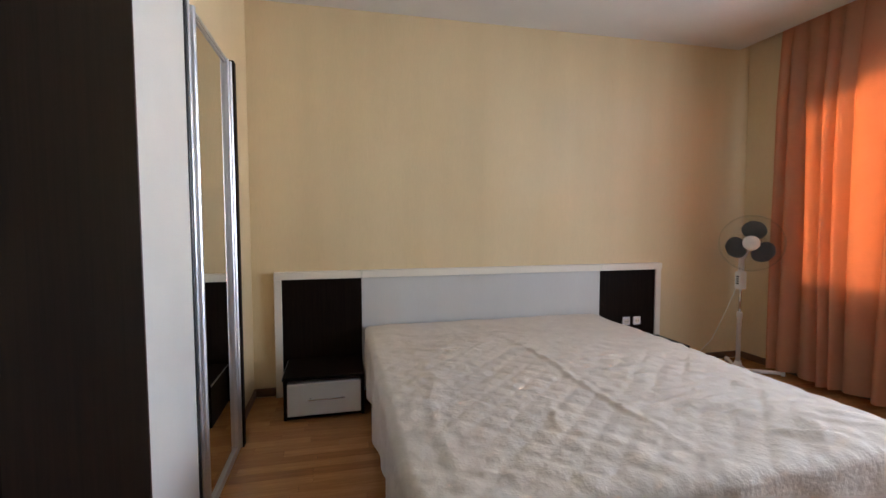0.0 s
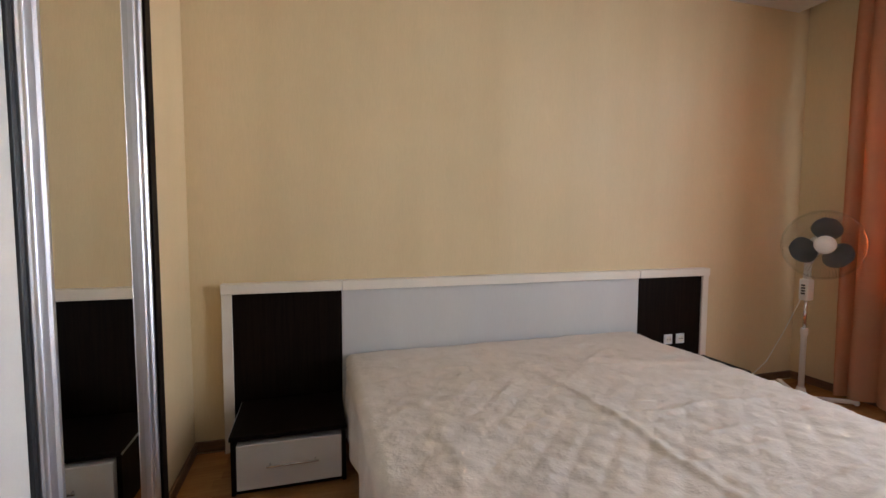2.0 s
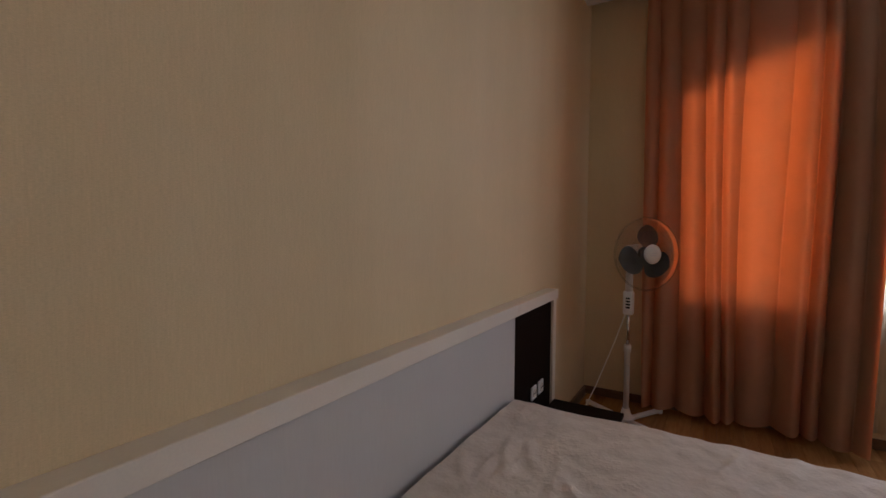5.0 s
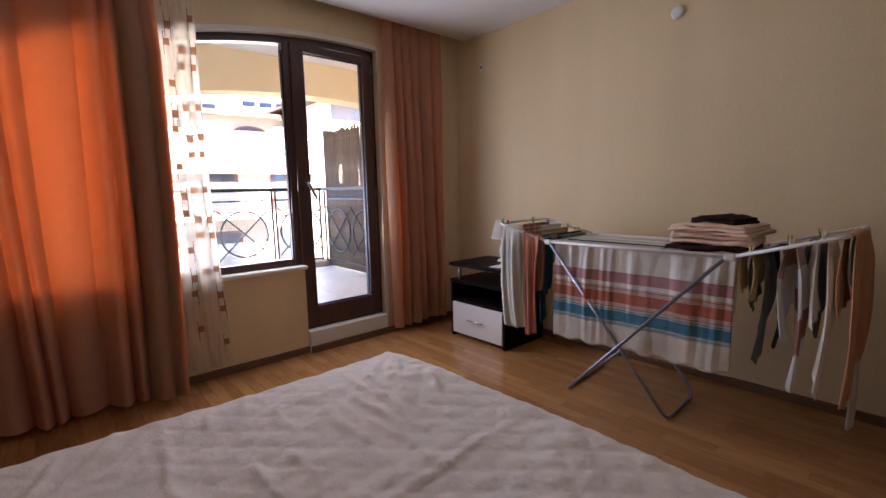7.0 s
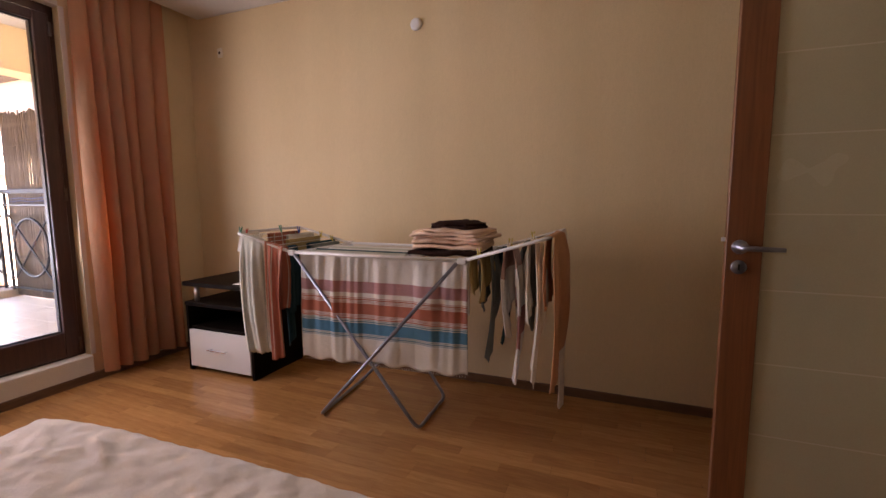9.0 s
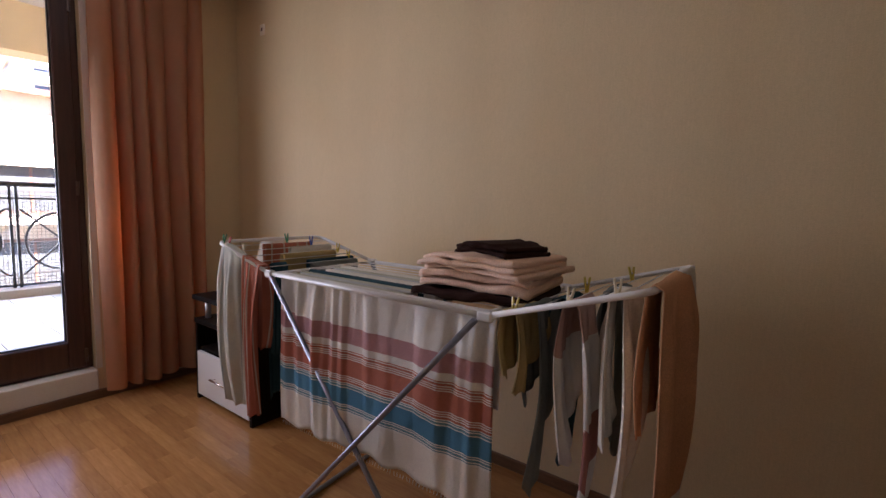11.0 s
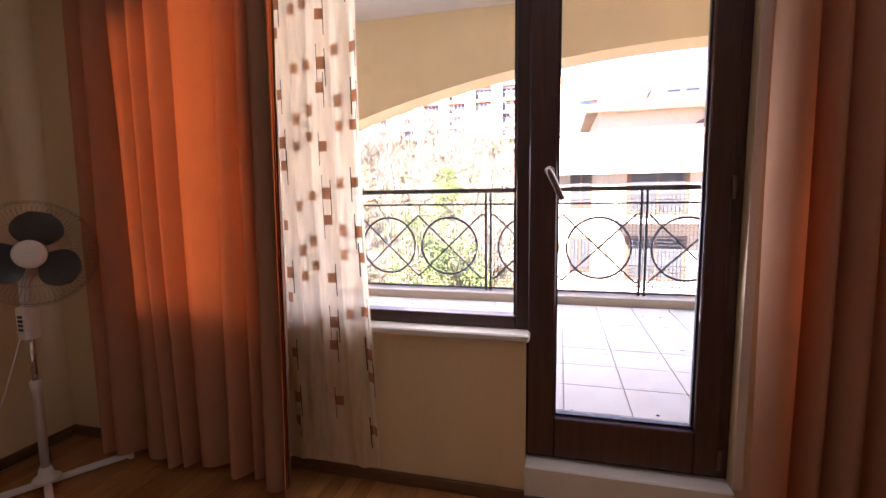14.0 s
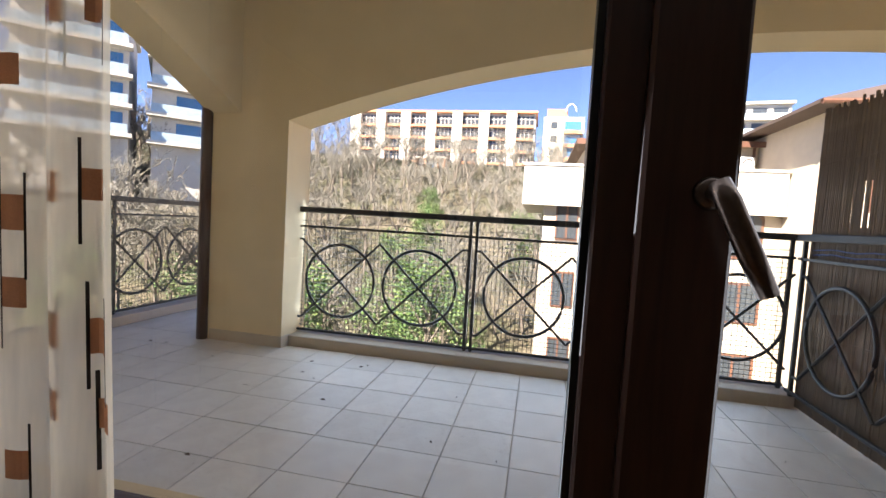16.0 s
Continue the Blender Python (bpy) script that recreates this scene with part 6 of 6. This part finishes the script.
M_BALGLASS = plain("pale_balustrade_glass", (0.35, 0.45, 0.52), 0.15, grain=3, spread=0.1, relief=0)
slab_block("flats_block", pose(42.5, 44.5, 8.2, 0, 0, 43), 9.2, 12, 4, "white terraced flats with blue glass on the hill")
slab_block("flats_block", pose(48.3, 39.8, 8.0, 0, 0, 43), 5.4, 12, 3, "white terraced flats with blue glass on the hill")
slab_block("flats_block", pose(108, -47, 20.0, 0, 0, -8), 17, 12, 3, "white flats on the hilltop", 3.1, M_WINDARK)
slab_block("flats_block", pose(112, -28, 19.0, 0, 0, -4), 10, 12, 2, "low white flats on the hilltop", 3.0, M_WINDARK)
slab_block("flats_block", pose(150, 34, 26.0, 0, 0, 12), 30, 12, 3, "white flats behind the hotel", 3.1, M_WINDARK)

# ---- trees ----
M_BARK = plain("grey_brown_bark", (0.16, 0.135, 0.11), 0.95, grain=20, spread=0.25)
M_TWIG = plain("pale_twigs", (0.17, 0.16, 0.135), 0.95, grain=4, spread=0.3)
M_LEAF, nt_, b_ = material("evergreen_leaves")
g_ = nt_.nodes.new("ShaderNodeNewGeometry")
nt_.links.new(ramp(nt_, g_.outputs["Random Per Island"], [(0.0, (0.03, 0.07, 0.02)), (0.6, (0.07, 0.14, 0.035)), (1.0, (0.15, 0.20, 0.06))]), b_.inputs["Base Color"])
b_.inputs["Roughness"].default_value = 0.6


def bare_tree(seed, h):
    rnd_ = random.Random(seed)
    t = thing("bare_tree", pose(0, 0, 0), "leafless grey brown tree on the slope", "tree", "bare trees on the slope")
    tr_, tw_ = bmesh.new(), bmesh.new()

    def grow(p, d, ln, r, depth):
        q = p + d * ln
        mid = p + d * ln * 0.5 + Vector((rnd_.uniform(-1, 1), rnd_.uniform(-1, 1), 0)) * ln * 0.05
        if depth < 2:
            tube([p, mid, q], [r, r * 0.85, r * 0.68], 5, tr_)
        else:
            a = d.cross(Vector((0, 0, 1)))
            a = a.normalized() * r if a.length > 1e-3 else Vector((r, 0, 0))
            c = a.cross(d)
            v = [tw_.verts.new(p + a), tw_.verts.new(p - a * 0.5 + c), tw_.verts.new(p - a * 0.5 - c), tw_.verts.new(q)]
            for f in ((0, 1, 3), (1, 2, 3), (2, 0, 3)):
                tw_.faces.new([v[k] for k in f])
        if depth >= 5:
            return
        for _ in range((4, 4, 3, 3, 3)[depth]):
            s = rnd_.uniform(0.45, 1.0)
            ax = Vector((rnd_.uniform(-1, 1), rnd_.uniform(-1, 1), rnd_.uniform(-0.3, 0.5))).normalized()
            nd = (d + ax * rnd_.uniform(0.5, 0.95) + Vector((0, 0, 0.15))).normalized()
            grow(p + d * ln * s, nd, ln * rnd_.uniform(0.5, 0.72), max(0.024, r * 0.5), depth + 1)
    grow(Vector((0, 0, -0.3)), Vector((0.03, 0.02, 1)).normalized(), h * 0.42, h * 0.016, 0)
    part("trunk", tr_, M_BARK, t)
    tagged(part("twigs", tw_, M_TWIG, t), kind="stuff")
    return t


def leafy_tree(seed, h, w, n, label):
    rnd_ = random.Random(seed)
    t = thing("evergreen_tree", pose(0, 0, 0), label, "tree", "green trees below the balcony")
    tr_ = bmesh.new()
    tube([(0, 0, -0.3), (0.1, 0.05, h * 0.4), (0, 0.1, h * 0.8)], [h * 0.022, h * 0.016, 0.03], 7, tr_)
    clumps = []
    for k in range(34):
        s = rnd_.random() ** 0.8
        z = h * (0.12 + 0.86 * s)
        r = w * (1 - 0.75 * s) * rnd_.uniform(0.5, 1.0)
        a = rnd_.uniform(0, 6.28)
        c = Vector((r * math.cos(a), r * math.sin(a), z))
        clumps.append((c, w * rnd_.uniform(0.18, 0.36)))
        tube([(0, 0, z * 0.85), c], [0.05, 0.015], 4, tr_)
    part("trunk", tr_, M_BARK, t)
    lf_ = bmesh.new()
    for _ in range(n):
        c, cr = clumps[rnd_.randrange(len(clumps))]
        d = Vector((rnd_.gauss(0, 1), rnd_.gauss(0, 1), rnd_.gauss(0, 0.8)))
        p = c + d.normalized() * cr * rnd_.random() ** 0.4
        a = Vector((rnd_.uniform(-1, 1), rnd_.uniform(-1, 1), rnd_.uniform(-0.6, 0.6))).normalized() * rnd_.uniform(0.05, 0.10)
        b = a.cross(Vector((rnd_.uniform(-1, 1), rnd_.uniform(-1, 1), rnd_.uniform(-1, 1)))).normalized() * rnd_.uniform(0.03, 0.05)
        v = [lf_.verts.new(p + a), lf_.verts.new(p + b), lf_.verts.new(p - a), lf_.verts.new(p - b)]
        lf_.faces.new(v)
    tagged(part("crown", lf_, M_LEAF, t), kind="stuff")
    return t


protos = [bare_tree(s, h) for s, h in ((1, 10.5), (2, 9.0), (3, 11.5), (4, 8.0))]
rnd = random.Random(77)
spots = []
tries = 0
while len(spots) < 260 and tries < 4000:
    tries += 1
    a, r = rnd.uniform(-0.12, 1.2), 22 + 78 * rnd.random() ** 0.75
    x, y = 3 + r * math.cos(a), r * math.sin(a)
    if x > 17 and y < 4.5 and x < 36 or any((x - p) ** 2 + (y - q) ** 2 < 6 for p, q in spots):
        continue
    if 92 < x < 103 and 18 < y < 31:
        continue
    spots.append((x, y))
for k, (x, y) in enumerate(spots):
    m = pose(x, y, ground_z(x, y) - 0.2, 0, 0, rnd.uniform(0, 360)) @ Matrix.Scale(rnd.uniform(0.8, 1.2), 4)
    if k < 4:
        protos[k].matrix_basis = m
    else:
        p_ = protos[k % 4]
        copy_thing(p_, pose(x, y, ground_z(x, y) - 0.2, 0, 0, rnd.uniform(0, 360)))
green = [leafy_tree(5, 9.0, 2.6, 5200, "dense green evergreen tree below the balcony"), leafy_tree(6, 7.0, 3.2, 5200, "broad green evergreen tree below the balcony")]
gs = [(17.5, 5.2), (20.5, 8.0), (15.0, 8.5), (24.0, 6.0), (19.0, 12.0), (14.0, 13.0), (28.0, 10.0), (25.0, 15.0), (36.0, 10.0), (22.0, 19.0), (16.0, 18.0), (33.0, 20.0), (44.0, 12.0), (48, 3)]
for k, (x, y) in enumerate(gs):
    m = pose(x, y, ground_z(x, y) - 0.1, 0, 0, 47 * k)
    if k < 2:
        green[k].matrix_basis = m
    else:
        copy_thing(green[k % 2], m)

# undergrowth: leafless brush over the whole slope
rnd = random.Random(5)
vs_, fs_ = [], []
while len(fs_) < 120000:
    a, r = rnd.uniform(-0.1, 1.25), 20 + 84 * rnd.random() ** 0.7
    x, y = 3 + r * math.cos(a), r * math.sin(a)
    if 17 < x < 36 and y < 4.0:
        continue
    z = ground_z(x, y)
    hgt = rnd.uniform(0.3, 1.25) * (0.6 + 0.8 * max(0, noise.noise(Vector((x * 0.11, y * 0.11, 5))) + 0.4))
    for _ in range(5):
        dx, dy = rnd.gauss(0, 1.3), rnd.gauss(0, 1.3)
        w = 0.006 + r * 0.00019
        k = len(vs_)
        ox, oy = rnd.gauss(0, 0.3), rnd.gauss(0, 0.3)
        b0 = rnd.uniform(0, 0.5) * hgt
        vs_ += [(x + ox - w, y + oy + w, z - 0.1 + b0), (x + ox + w, y + oy - w, z - 0.1 + b0), (x + ox + dx * hgt * 0.5, y + oy + dy * hgt * 0.5, z + hgt * rnd.uniform(0.6, 1.1))]
        fs_.append((k, k + 1, k + 2))
me_ = bpy.data.meshes.new("brush")
me_.from_pydata(vs_, [], fs_)
M_BRUSH, nt_, b_ = material("dry_brush")
g_ = nt_.nodes.new("ShaderNodeNewGeometry")
nt_.links.new(ramp(nt_, g_.outputs["Random Per Island"], [(0.0, (0.045, 0.042, 0.039)), (0.35, (0.08, 0.076, 0.072)), (0.58, (0.13, 0.125, 0.119)), (0.6, (0.04, 0.058, 0.026)), (1.0, (0.066, 0.088, 0.04))]), b_.inputs["Base Color"])
b_.inputs["Roughness"].default_value = 0.95
me_.materials.append(M_BRUSH)
tagged(new("brush", me_), "leafless grey brown brush covering the slope", "bushes", kind="stuff")
